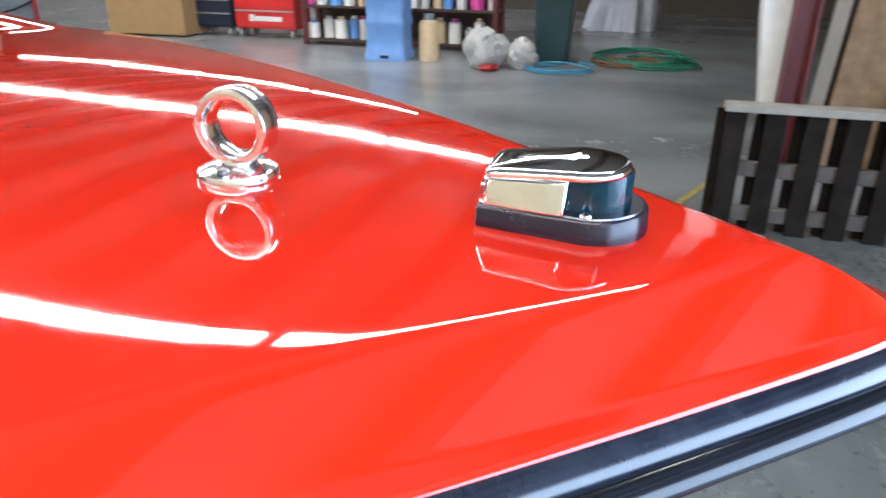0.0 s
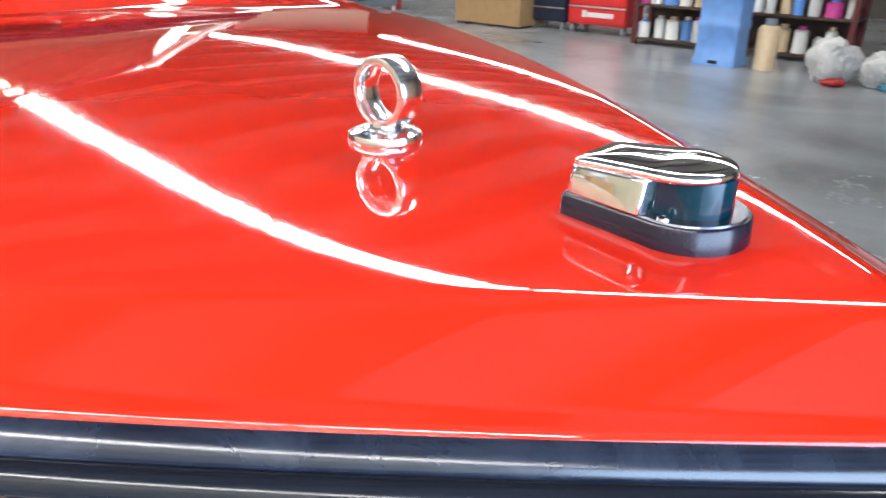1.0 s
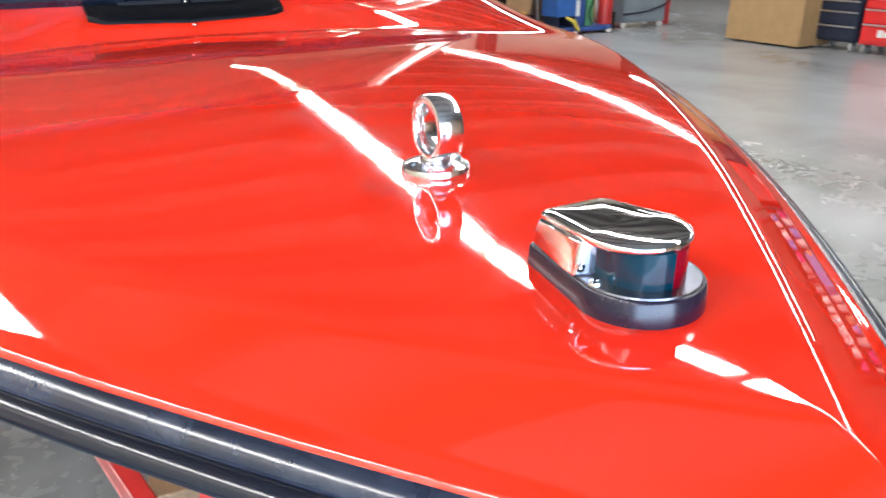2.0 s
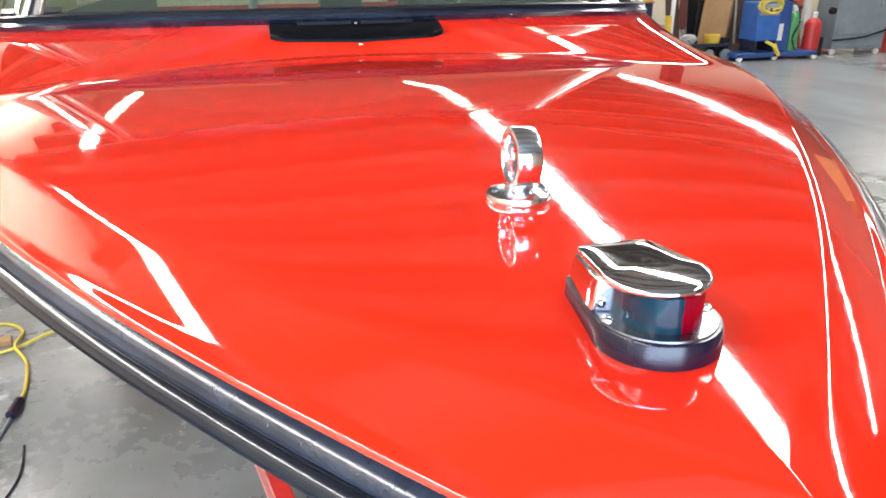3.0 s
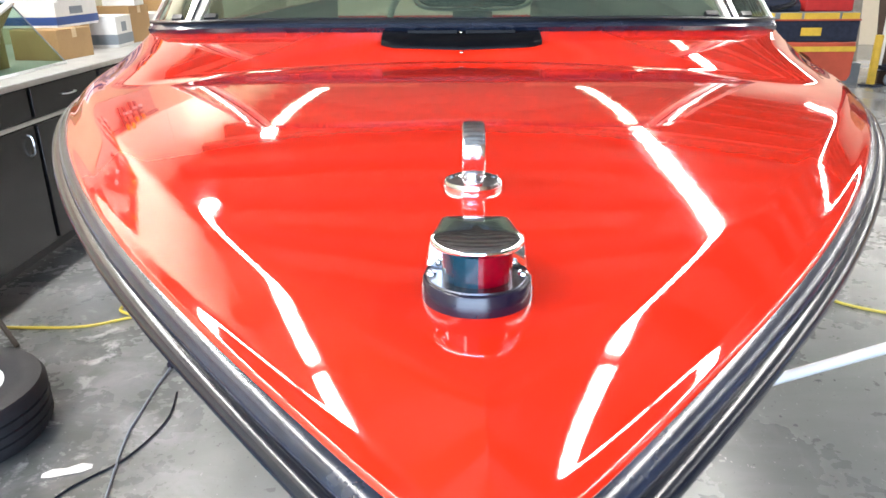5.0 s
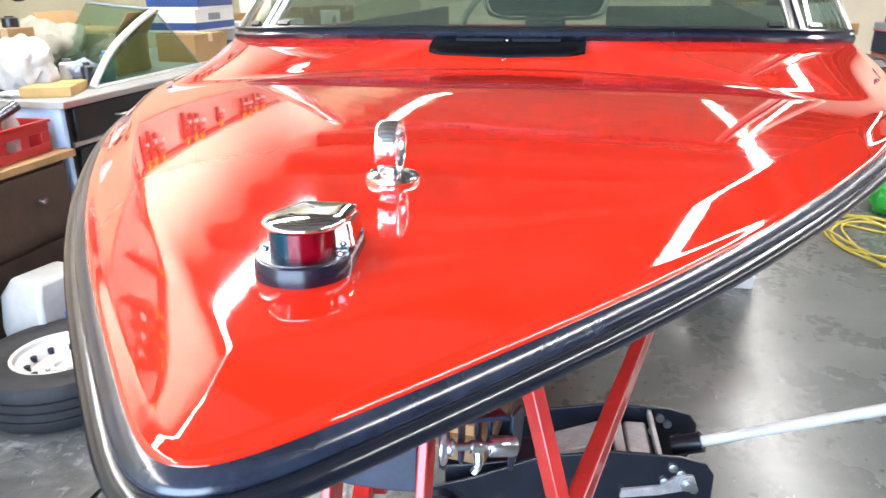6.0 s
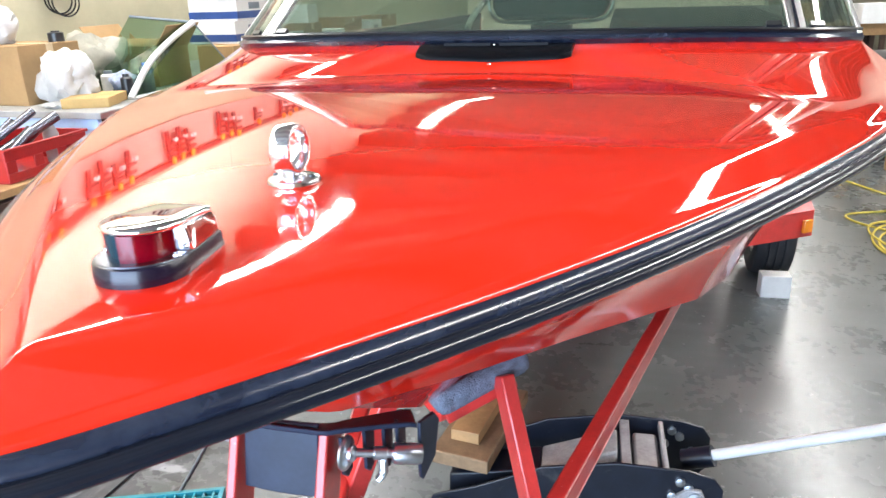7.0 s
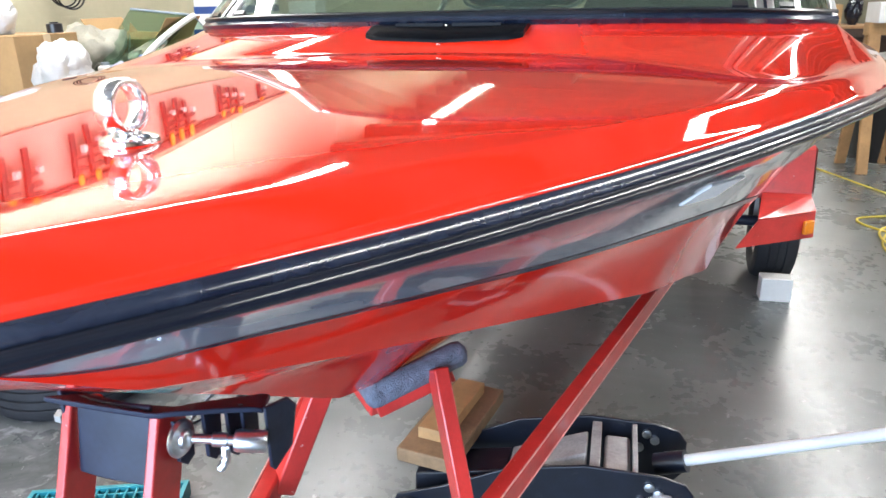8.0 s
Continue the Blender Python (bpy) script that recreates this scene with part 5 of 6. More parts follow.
kinds = (clamp_tool("bar_clamp", "dark red bar clamp with an orange grip on the tool board", 0.24, 2),
         clamp_tool("bar_clamp", "short dark red clamp with an orange grip on the tool board", 0.16, 2),
         clamp_tool("bar_clamp", "long dark red clamp with three jaws on the tool board", 0.30, 3))
rc = random.Random(8)
y, k = 0.8, 0
while y < 7.7:
    for _ in range(rc.choice((1, 3, 3, 4, 5))):
        m = pose(X0 + 0.051, y, 2.67 + rc.uniform(-0.05, 0.05), rc.uniform(-5, 5), 0, 0)
        if k < 3:
            kinds[k].matrix_basis = m
        else:
            copy_thing(kinds[rc.choice((0, 0, 1, 2))], m)
        k += 1
        y += rc.uniform(0.13, 0.19)
    y += rc.uniform(0.18, 0.45)

# litter by the desk
sack = thing("paper_sack", -2.18, 2.12, 0, -12, "white paper sack with a blue print by the desk", "sack")
bm = loft([[(-0.13 * f, -0.17 * f, z), (0.13 * f, -0.17 * f, z), (0.13 * f, 0.17 * f, z), (-0.13 * f, 0.17 * f, z)] for z, f in ((0.0, 1.0), (0.15, 1.06), (0.30, 0.98), (0.38, 0.7))], True, True)
part("body", bm, WHITE_PLASTIC, sack, bevel=0.02)
part("print", boxes((0.136, 0.140, -0.06, 0.10, 0.17, 0.23)), BLUE_PLASTIC, sack)
pole = thing("wooden_stick", 0, 0, 0, 0, "thin wooden stick leaning against the bench", "stick")
part("shaft", tube([(-2.02, 2.42, 0.012), (-2.40, 2.60, 0.50)], 0.012, 8), OLD_WOOD, pole)
tray = thing("plastic_tray", -1.108, 1.022, 0, 22, "teal plastic grid tray on the floor", "tray")
rim = part("rim", boxes((-0.25, 0.25, -0.17, -0.155, 0, 0.05), (-0.25, 0.25, 0.155, 0.17, 0, 0.05), (-0.25, -0.235, -0.155, 0.155, 0, 0.05), (0.235, 0.25, -0.155, 0.155, 0, 0.05)), TEAL, tray)
for k in range(15):
    part("grid_bar", boxes((-0.228 + 0.0315 * k, -0.222 + 0.0315 * k, -0.155, 0.155, 0.012, 0.046)), TEAL, rim)
for k in range(9):
    part("grid_bar", boxes((-0.235, 0.235, -0.138 + 0.0335 * k, -0.132 + 0.0335 * k, 0.010, 0.044)), TEAL, rim)
scrap = thing("paper_scrap", -1.36, 1.56, 0, 20, "torn scrap of white paper on the floor", "paper")
part("sheet", loft([[(x, y * w, 0.001 + 0.004 * (k % 2)) for y in (-0.028, -0.005, 0.02)] for k, (x, w) in enumerate(((-0.075, 0.5), (-0.04, 1.0), (0.0, 0.8), (0.05, 1.1), (0.085, 0.5)))], False, False), WHITE_PAINT, scrap)


def cord(name, pts, r, mat, label, n=10):
    e = thing(name, 0, 0, 0, 0, label, "cord")
    part("cable", tube([(x, y, z) for x, y, z in smooth_line(pts, n)], r, 8), mat, e)
    return e


c = cord("extension_cord", [(-2.3, 2.62, 0.008), (-1.85, 2.62, 0.008), (-1.62, 2.725, 0.008), (-1.40, 2.80, 0.009), (-1.27, 2.90, 0.02), (-1.02, 3.15, 0.008), (-0.9, 3.6, 0.008)], 0.0075, YELLOW_CORD, "yellow extension cord curled on the floor")
c = cord("extension_cord", [(-1.24, 2.33, 0.02), (-1.25, 2.45, 0.009), (-1.30, 2.66, 0.012), (-1.38, 2.80, 0.024), (-1.40, 2.98, 0.009), (-1.52, 3.08, 0.008), (-1.68, 2.98, 0.008), (-1.72, 2.82, 0.008), (-1.62, 2.72, 0.024)], 0.0075, YELLOW_CORD, "looped yellow cord ending in a plug")
part("plug", tube([(-1.24, 2.34, 0.02), (-1.245, 2.24, 0.02)], 0.018, 12), DARK_PLASTIC, c, "moulded plug")
cord("grey_cable", [(-1.245, 2.23, 0.012), (-1.25, 2.08, 0.006), (-1.24, 1.9, 0.006), (-1.22, 1.70, 0.006), (-1.1, 1.2, 0.006)], 0.005, GREY_STEEL, "thin grey cable on the floor")
cord("black_cable", [(-1.15, 2.05, 0.005), (-1.12, 1.85, 0.005), (-1.18, 1.62, 0.005), (-1.32, 1.42, 0.005), (-1.35, 1.1, 0.005)], 0.004, BLACK_RUBBER, "thin black cable on the floor")
blk = thing("wood_scrap", -1.47, 2.88, 0, 12, "small scrap of pine on the floor", "wood")
part("scrap", boxes((-0.05, 0.05, -0.03, 0.03, 0, 0.025)), WOOD, blk, bevel=0.003)

# yellow cord on the port side
pts = []
for k in range(46):
    a = 2 * math.pi * k / 11.0
    pts.append((2.08 + 0.24 * math.cos(a) + 0.06 * math.sin(1.7 * a), 4.35 + 0.46 * math.sin(a) + 0.12 * math.cos(0.6 * a), 0.009 + 0.004 * (k % 5)))
pts = [(1.74, 6.6, 0.008), (1.86, 6.35, 0.008), (2.0, 6.04, 0.008), (2.12, 5.8, 0.008), (2.3, 5.4, 0.008), (2.05, 5.2, 0.008), (1.76, 5.05, 0.008), (1.86, 4.8, 0.008)] + pts
pts += [(2.25, 3.5, 0.008), (2.02, 3.72, 0.008), (1.92, 3.5, 0.008), (2.05, 3.2, 0.008), (1.92, 3.02, 0.008), (2.0, 2.86, 0.008), (2.3, 2.75, 0.008), (2.8, 2.9, 0.008)]
cord("extension_cord", pts, 0.0075, YELLOW_CORD, "long yellow extension cord in loose coils", 5)
crumpled("green_bag", 2.48, 5.12, 0.0, 0.22, 0.26, 0.16, GREEN_BAG, "bright green bag on the floor by a cord", "bag", 3)

# ================= far side of the shop =================


def chest(name, y0, y1, mat, rows, label, h=1.25):
    e = thing(name, 9.98, (y0 + y1) / 2, 0, 0, label, "tool chest")
    w = (y1 - y0) / 2
    part("body", boxes((0.0, 0.55, -w, w, 0.13, h)), mat, e, bevel=0.006)
    z = 0.17
    for hh in rows:
        d = part("drawer", boxes((-0.018, 0.0, -w + 0.02, w - 0.02, z, z + hh - 0.012)), mat, e, bevel=0.004)
        part("pull", boxes((-0.034, -0.018, -w + 0.02, w - 0.02, z + hh - 0.040, z + hh - 0.018)), ALUMINIUM, d)
        z += hh
    for x in (0.07, 0.48):
        for y in (-w + 0.07, w - 0.07):
            part("caster", lathe([(0.0, -0.022), (0.06, -0.022), (0.06, 0.022), (0.0, 0.022)], 16, m=Matrix.Translation((x, y, 0.06)) @ Matrix.Rotation(radians(90), 4, "X")), GREY_TOP, e)
            part("fork", boxes((x - 0.02, x + 0.02, y - 0.03, y + 0.03, 0.085, 0.135)), BLACK_STEEL, e)
    return e


red_chest = chest("tool_chest", 5.18, 6.20, TOOL_RED, (0.26, 0.20, 0.15, 0.12, 0.12, 0.12), "glossy red roller tool chest with steel pulls")
part("badge", boxes((-0.026, -0.0185, -0.30, 0.16, 0.25, 0.32), (-0.026, -0.0185, 0.17, 0.25, 0.245, 0.345)), WHITE_PAINT, red_chest, "white maker's badge", bevel=0.003)
chest("tool_chest", 6.26, 6.98, BLACK_STEEL, (0.20, 0.20, 0.15, 0.12, 0.12, 0.12, 0.10), "black roller tool chest with steel drawer pulls")
carton("large_carton", 9.95, 7.55, 0.03, 0.72, 1.36, 1.45, 0, "very large plain cardboard carton on a skid")
skid = thing("skid", 9.95, 7.55, 0, 0, "low wooden skid under a carton", "skid")
for y in (-0.55, 0.0, 0.55):
    part("board", boxes((-0.3, 0.3, y - 0.05, y + 0.05, 0, 0.03)), OLD_WOOD, skid)

rack = thing("storage_shelf", 9.55, 3.4, 0, 0, "dark maroon shelf unit loaded with bottles", "shelf")
for y in (-1.45, 0.0, 1.38):
    part("upright", boxes((0.0, 0.05, y, y + 0.07, 0, 2.0), (0.45, 0.5, y, y + 0.07, 0, 2.0)), MAROON, rack)
for z in (0.06, 0.52, 0.98, 1.44):
    part("shelf_board", boxes((-0.005, 0.51, -1.45, 1.45, z, z + 0.03)), DARK_WOOD, rack)
part("back", boxes((0.505, 0.515, -1.45, 1.45, 0.05, 2.0)), DARK_WOOD, rack)
rnd = random.Random(4)
shades = (WHITE_PAINT, WHITE_PLASTIC, BLUE_PLASTIC, WHITE_PAINT, MAGENTA, TAN_PLASTIC, GREY_TOP, WHITE_PAINT)
for z in (0.09, 0.55, 1.01):
    y = 2.02
    while y < 4.75:
        r = rnd.uniform(0.05, 0.10)
        h = rnd.uniform(0.2, 0.36)
        if not (2.9 < y < 3.5 and z < 0.5):
            m1 = shades[rnd.randrange(8)]
            can(9.55 + r + 0.04 + rnd.uniform(0, 0.08), y + r, z, r, h, m1, shades[rnd.randrange(8)],
                {"white_paint": "white plastic jug on the shelf", "white_plastic_film": "white plastic jug on the shelf", "blue_plastic": "blue plastic bottle on the shelf",
                 "magenta_plastic": "magenta plastic bottle on the shelf", "tan_plastic": "tan plastic bottle on the shelf", "grey_worktop": "grey paint tin on the shelf"}[m1.name], "jug")
        y += 2 * r + rnd.uniform(0.01, 0.06)

blue = thing("blue_bin", 8.75, 3.22, 0, 0, "tall pale blue plastic bin with moulded waist", "bin")
part("body", loft([[(x * f, y * f, z) for x, y in ((-0.19, -0.24), (0.19, -0.24), (0.22, -0.2), (0.22, 0.2), (0.19, 0.24), (-0.19, 0.24), (-0.22, 0.2), (-0.22, -0.2))] for z, f in ((0.0, 1.12), (0.06, 1.12), (0.10, 1.04), (0.40, 1.0), (0.44, 1.06), (0.50, 1.06), (0.54, 1.0), (0.85, 1.05), (0.88, 1.12), (0.92, 1.12))], True, True), PALE_BLUE, blue)
part("slot", boxes((-0.252, -0.246, -0.07, 0.05, 0.03, 0.07)), BLACK_PLASTIC, blue)
can(8.72, 2.67, 0, 0.125, 0.58, TAN_PLASTIC, GREY_STEEL, "tall cream plastic drum on the floor", "drum")
crumpled("rubbish_bag", 8.45, 1.86, 0, 0.26, 0.26, 0.27, WHITE_PLASTIC, "full white rubbish bag slumped on the floor", "bag", 7)
crumpled("rubbish_bag", 8.50, 1.42, 0, 0.20, 0.20, 0.19, WHITE_PLASTIC, "small white rubbish bag on the floor", "bag", 8)
crumpled("red_rag", 8.22, 1.78, 0, 0.10, 0.14, 0.05, RED_PLASTIC, "crumpled red rag on the floor", "rag", 9)
gb = thing("waste_bin", 9.15, 1.12, 0, 0, "dark green wheeled waste bin with lid", "bin")
part("body", loft([[(x * f, y * f, z) for x, y in ((-0.27, -0.24), (0.27, -0.24), (0.27, 0.24), (-0.27, 0.24))] for z, f in ((0.0, 0.8), (0.85, 1.0))], True, True), GREEN_BIN, gb, bevel=0.02)
part("lid", boxes((-0.29, 0.29, -0.26, 0.26, 0.852, 0.90)), GREEN_BIN, gb, bevel=0.015)
part("rim_band", boxes((-0.285, 0.285, -0.25, 0.25, 0.79, 0.83)), GREEN_BIN, gb, bevel=0.005)
def draped(name, x, y, rx, ry, top, mat, label, category, seed):
    """A loose sheet hung over a heap, falling in folds that spread at the floor."""
    e = thing(name, x, y, 0, 0, label, category)
    rr = random.Random(seed)
    waves = [(rr.randint(3, 6), rr.uniform(0, 6.3), 0.10), (rr.randint(7, 11), rr.uniform(0, 6.3), 0.07), (rr.randint(13, 19), rr.uniform(0, 6.3), 0.035)]
    rings = []
    for k in range(15):
        f = k / 14
        wide = (1.12 - 0.32 * f) * math.sqrt(max(0.0, 1 - f ** 5)) + 0.02
        ring = []
        for i in range(72):
            a = 2 * math.pi * i / 72
            fold = sum(h * math.sin(n * a + p + 1.6 * f) for n, p, h in waves) * (1.3 - f)
            lump = 0.16 * noise.noise(Vector((math.cos(a) * 1.6, math.sin(a) * 1.6, f * 2.5 + seed)))
            r = wide * (1 + fold + lump)
            sag = 0.10 * noise.noise(Vector((math.cos(a) * 2, math.sin(a) * 2, seed))) * f
            ring.append((rx * r * math.cos(a) + 0.06 * f, ry * r * math.sin(a) - 0.12 * f, top * (f + sag)))
        rings.append(ring)
    part("sheet", loft(rings, True, True), mat, e)
    return e


draped("dust_sheet", 12.85, 0.48, 0.42, 0.52, 1.05, SILVER_SHEET, "pale bluish dust sheet draped in folds over a heap", "sheet", 11)


def hose(cx, cy, rx, ry, turns, mat, label, seed):
    pts = []
    rr = random.Random(seed)
    n = turns * 12
    for k in range(n):
        a = 2 * math.pi * k / 12
        f = 0.78 + 0.25 * rr.random()
        pts.append((cx + rx * f * math.cos(a), cy + ry * f * math.sin(a), 0.014 + 0.05 * k / n + 0.012 * rr.random()))
    return cord("coiled_hose", pts, 0.012, mat, label, 4)


hose(9.55, 0.05, 0.75, 0.62, 6, GREEN_HOSE, "green rubber hose coiled on the floor", 1)
hose(9.2, -0.25, 0.5, 0.5, 3, GREEN_HOSE, "green rubber hose coiled on the floor", 5)
hose(8.45, 0.95, 0.36, 0.44, 2, BLUE_HOSE, "pale blue air hose coiled on the floor", 2)
hose(9.1, 0.2, 0.3, 0.45, 2, RUST_HOSE, "rust coloured hose lying in a coil", 3)

# pallet standing on edge, posts and sheets by the yard end
pal = thing("wooden_pallet", 3.68, -1.05, 0, 0, "weathered wooden pallet standing on its edge, slats darkened for the dim corner", "pallet")
for z0, z1 in ((0.655, 0.725),):
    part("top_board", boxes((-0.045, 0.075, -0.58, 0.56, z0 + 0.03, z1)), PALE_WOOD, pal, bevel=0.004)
for k in range(6):
    y = -0.56 + 0.20 * k
    part("slat", boxes((-0.012, 0.012, y, y + 0.105, 0.0, 0.684)), SHADED_PALLET, pal, bevel=0.003)
for z0 in (0.06, 0.32):
    part("runner", boxes((0.013, 0.055, -0.56, 0.54, z0, z0 + 0.085)), OLD_WOOD, pal, bevel=0.004)
for k in range(6):
    y = -0.50 + 0.20 * k
    part("back_slat", boxes((0.056, 0.074, y, y + 0.09, 0.0, 0.683)), SHADED_PALLET, pal, bevel=0.003)

col = thing("white_post", 5.35, -1.0, 0, 0, "chipped white painted timber post", "post")
part("shaft", loft([[(x * f, y * f + oy, z) for x, y in ((-0.1, -0.11), (0.1, -0.11), (0.1, 0.11), (-0.1, 0.11))] for z, f, oy in ((0, 0.75, -0.06), (0.25, 1.0, -0.02), (1.0, 1.05, 0.08), (TOP - 0.002, 1.05, 0.3))], True, True), WHITE_PAINT, col, bevel=0.01)
tagged(finish("steel_column", boxes((5.05, 5.20, -1.14, -1.12, 0, TOP), (5.05, 5.20, -1.0, -0.98, 0, TOP), (5.118, 5.132, -1.12, -1.0, 0, TOP), (5.0, 5.25, -1.2, -0.92, 0, 0.02)), MAROON, smooth=False), "maroon painted steel roof column", "column", kind="structure")
for k, (x, y, w, h, mat, nm, lb) in enumerate(((5.0, -1.45, 0.36, 2.2, OLD_PINE, "plywood_sheet", "plywood offcut leaning against the column"), (5.6, -1.9, 0.6, 2.3, OLD_PINE, "plywood_sheet", "tall plywood sheet leaning upright"), (5.25, -1.24, 0.10, 1.6, WHITE_PAINT, "white_board", "narrow white board leaning upright"), (5.5, -2.4, 0.5, 1.8, DARK_WOOD, "dark_board", "dark board leaning in the corner"))):
    e = thing(nm, x, y, 0, 0, lb, "board")
    bm = bmesh.new()
    box(bm, -0.01, 0.01, -w / 2, w / 2, 0, h, Matrix.Rotation(radians(7), 4, "Y") @ Matrix.Rotation(radians(5), 4, "X") @ Matrix.Translation((0, 0, 0.0)))
    part("sheet", bm, mat, e, bevel=0.002)
# dark partition and crates added in place of the corner's darkness
tagged(finish("filler_partition", boxes((6.1, 6.25, Y0 + 0.001, -1.45, 0, TOP - 0.25)), DARK_WOOD, smooth=False), "dark partition added to stand in for the unlit corner", "wall", kind="structure")
for k, (x, y, w, h, mat) in enumerate(((5.75, -2.45, 0.7, 0.9, BLACK_LAMINATE), (5.3, -2.1, 0.5, 0.75, DARK_WOOD), (4.75, -1.95, 0.45, 0.6, BLACK_PLASTIC), (5.2, -2.8, 0.9, 1.2, DARK_WOOD))):
    carton("filler_crate", x, y, 0, w, w, h, 8 * (-1) ** k, "dark filler crate added in the unlit corner", mat)
tape = thing("floor_line", 4.2, -0.41, 0, -23.5, "yellow line painted on the floor", "line", kind="structure")
part("paint", boxes((-0.62, 0.85, -0.022, 0.022, 0.0005, 0.004)), WORN_YELLOW, tape)

# orange service cart beyond the windscreen
cart = thing("service_cart", 0, 9.25, 0, 0, "faded orange and black service cart with yellow stripes", "cart")
arch = [(4.42 + 0.30 * math.cos(a), 0.30 + 0.30 * math.sin(a)) for a in (math.pi - math.pi * k / 14 for k in range(15))]
outline = [(3.78, 0.26), (4.12, 0.26)] + [p for p in arch if p[1] > 0.27] + [(4.72, 0.22), (5.16, 0.22), (5.20, 0.30), (5.20, 0.72), (3.74, 0.72)]
part("body", loft([[(x, y, z) for x, z in outline] for y in (0.0, 0.85)], True, True), ORANGE_BODY, cart, bevel=0.012)
part("panel", boxes((3.73, 5.20, 0.004, 0.85, 0.725, 0.985)), BLACK_STEEL, cart, bevel=0.01)
part("stripe", boxes((3.74, 5.20, -0.010, -0.002, 0.600, 0.665)), YELLOW_PAINT, cart)
part("rail_edge", boxes((3.72, 5.21, -0.012, 0.86, 0.986, 1.004)), ORANGE_BODY, cart, bevel=0.003)
for x0, x1 in ((3.79, 4.10), (4.17, 4.44), (4.48, 4.92), (4.96, 5.18)):
    part("caution_strip", boxes((x0, x1, 0.0, 0.012, 1.006, 1.082)), YELLOW_PAINT, cart)
for k, (x0, x1) in enumerate(((3.77, 4.08), (3.77, 3.99), (3.77, 3.87))):
    part("notice", boxes((x0, x1, -0.004, 0.003, 0.905 - 0.062 * k, 0.955 - 0.062 * k)), WHITE_PAINT, cart)
part("notice", boxes((4.46, 4.72, -0.004, 0.003, 0.80, 0.90)), YELLOW_PAINT, cart, "yellow plate")
part("deck", boxes((3.72, 5.20, 0.013, 0.85, 1.005, 1.09)), GREY_STEEL, cart, bevel=0.006)
wheel_m = Matrix.Translation((4.42, 0.10, 0.275)) @ Matrix.Rotation(radians(90), 4, "X")
cw = part("wheel", lathe([(0.0, -0.09), (0.17, -0.09), (0.25, -0.09), (0.275, -0.05), (0.275, 0.05), (0.25, 0.09), (0.18, 0.09), (0.17, 0.05), (0.06, 0.04), (0.05, 0.08), (0.0, 0.08)], 36, m=wheel_m), TYRE, cart)
part("rim", lathe([(0.0, 0.03), (0.165, 0.055), (0.16, 0.04), (0.06, 0.035), (0.055, 0.075), (0.0, 0.08)], 30, m=wheel_m), GREY_STEEL, cw, "dusty grey rim")
part("wheel", lathe([(0.0, -0.09), (0.25, -0.09), (0.275, 0.0), (0.25, 0.09), (0.0, 0.09)], 24, m=Matrix.Translation((4.42, 0.75, 0.275)) @ Matrix.Rotation(radians(90), 4, "X")), TYRE, cart)
for x in (3.9, 5.08):
    part("leg", boxes((x - 0.03, x + 0.03, 0.1, 0.75, 0.0, 0.262)), BLACK_STEEL, cart)
part("seat_box", boxes((4.52, 5.14, 0.12, 0.75, 1.092, 1.30)), RED_PLASTIC, cart, "faded red box lid", bevel=0.02)
part("engine_cover", loft([[(x, y, z) for y, z in ((0.1, 1.092), (0.1, 1.18), (0.2, 1.26), (0.7, 1.26), (0.8, 1.092))] for x in (3.80, 4.46)], True, True), BLACK_STEEL, cart, bevel=0.02)
part("exhaust", tube(smooth_line([(4.05, 0.05, 1.13), (4.2, 0.04, 1.16), (4.34, 0.08, 1.20), (4.38, 0.2, 1.30)], 5), 0.035, 10), BLACK_RUBBER, cart)

# welding set, gas cylinders, cabinet and leaning boards
weld = thing("welding_cart", 7.97, 10.25, 0, 0, "dark blue welding cart heaped with yellow cables", "cart")
part("base", boxes((-0.76, 0.76, -0.22, 0.26, 0.05, 0.125)), BLUE_STEEL, weld, bevel=0.01)
part("cabinet", boxes((-0.42, 0.0, -0.16, 0.3, 0.30, 0.90)), WELDER_BLUE, weld, "bright blue power unit", bevel=0.025)
part("side_cabinet", boxes((0.004, 0.24, -0.10, 0.3, 0.127, 0.92)), BLUE_STEEL, weld, bevel=0.015)
part("control_panel", boxes((-0.40, -0.05, -0.172, -0.162, 0.70, 0.88)), GREY_TOP, weld, bevel=0.004)
for k in range(3):
    part("dial", lathe([(0.0, 0.0), (0.028, 0.0), (0.024, 0.02), (0.0, 0.022)], 16, m=Matrix.Translation((-0.33 + 0.11 * k, -0.172, 0.79)) @ Matrix.Rotation(radians(90), 4, "X")), BLACK_PLASTIC, weld)
part("label_plate", boxes((0.02, 0.11, -0.108, -0.101, 0.30, 0.56)), WHITE_PAINT, weld, "pale printed label")
for x in (-0.40, -0.06):
    part("leg", boxes((x, x + 0.04, -0.14, 0.28, 0.127, 0.30)), BLACK_STEEL, weld)
for x in (-0.70, -0.05, 0.70):
    part("caster", lathe([(0.0, -0.02), (0.05, -0.02), (0.05, 0.02), (0.0, 0.02)], 14, m=Matrix.Translation((x, -0.20, 0.05)) @ Matrix.Rotation(radians(90), 4, "X")), WHITE_PAINT, weld, "white nylon castor")
for k in range(5):
    a = 0.6 * k
    pts = [(-0.22 + (0.15 + 0.02 * k) * math.cos(q + a), -0.18 + 0.03 * math.sin(2 * q), 0.86 + (0.07 + 0.015 * k) * math.sin(q + a)) for q in (2 * math.pi * i / 16 for i in range(16))]
    part("cable_loop", tube(pts, 0.014, 6, closed=True), YELLOW_CORD, weld)
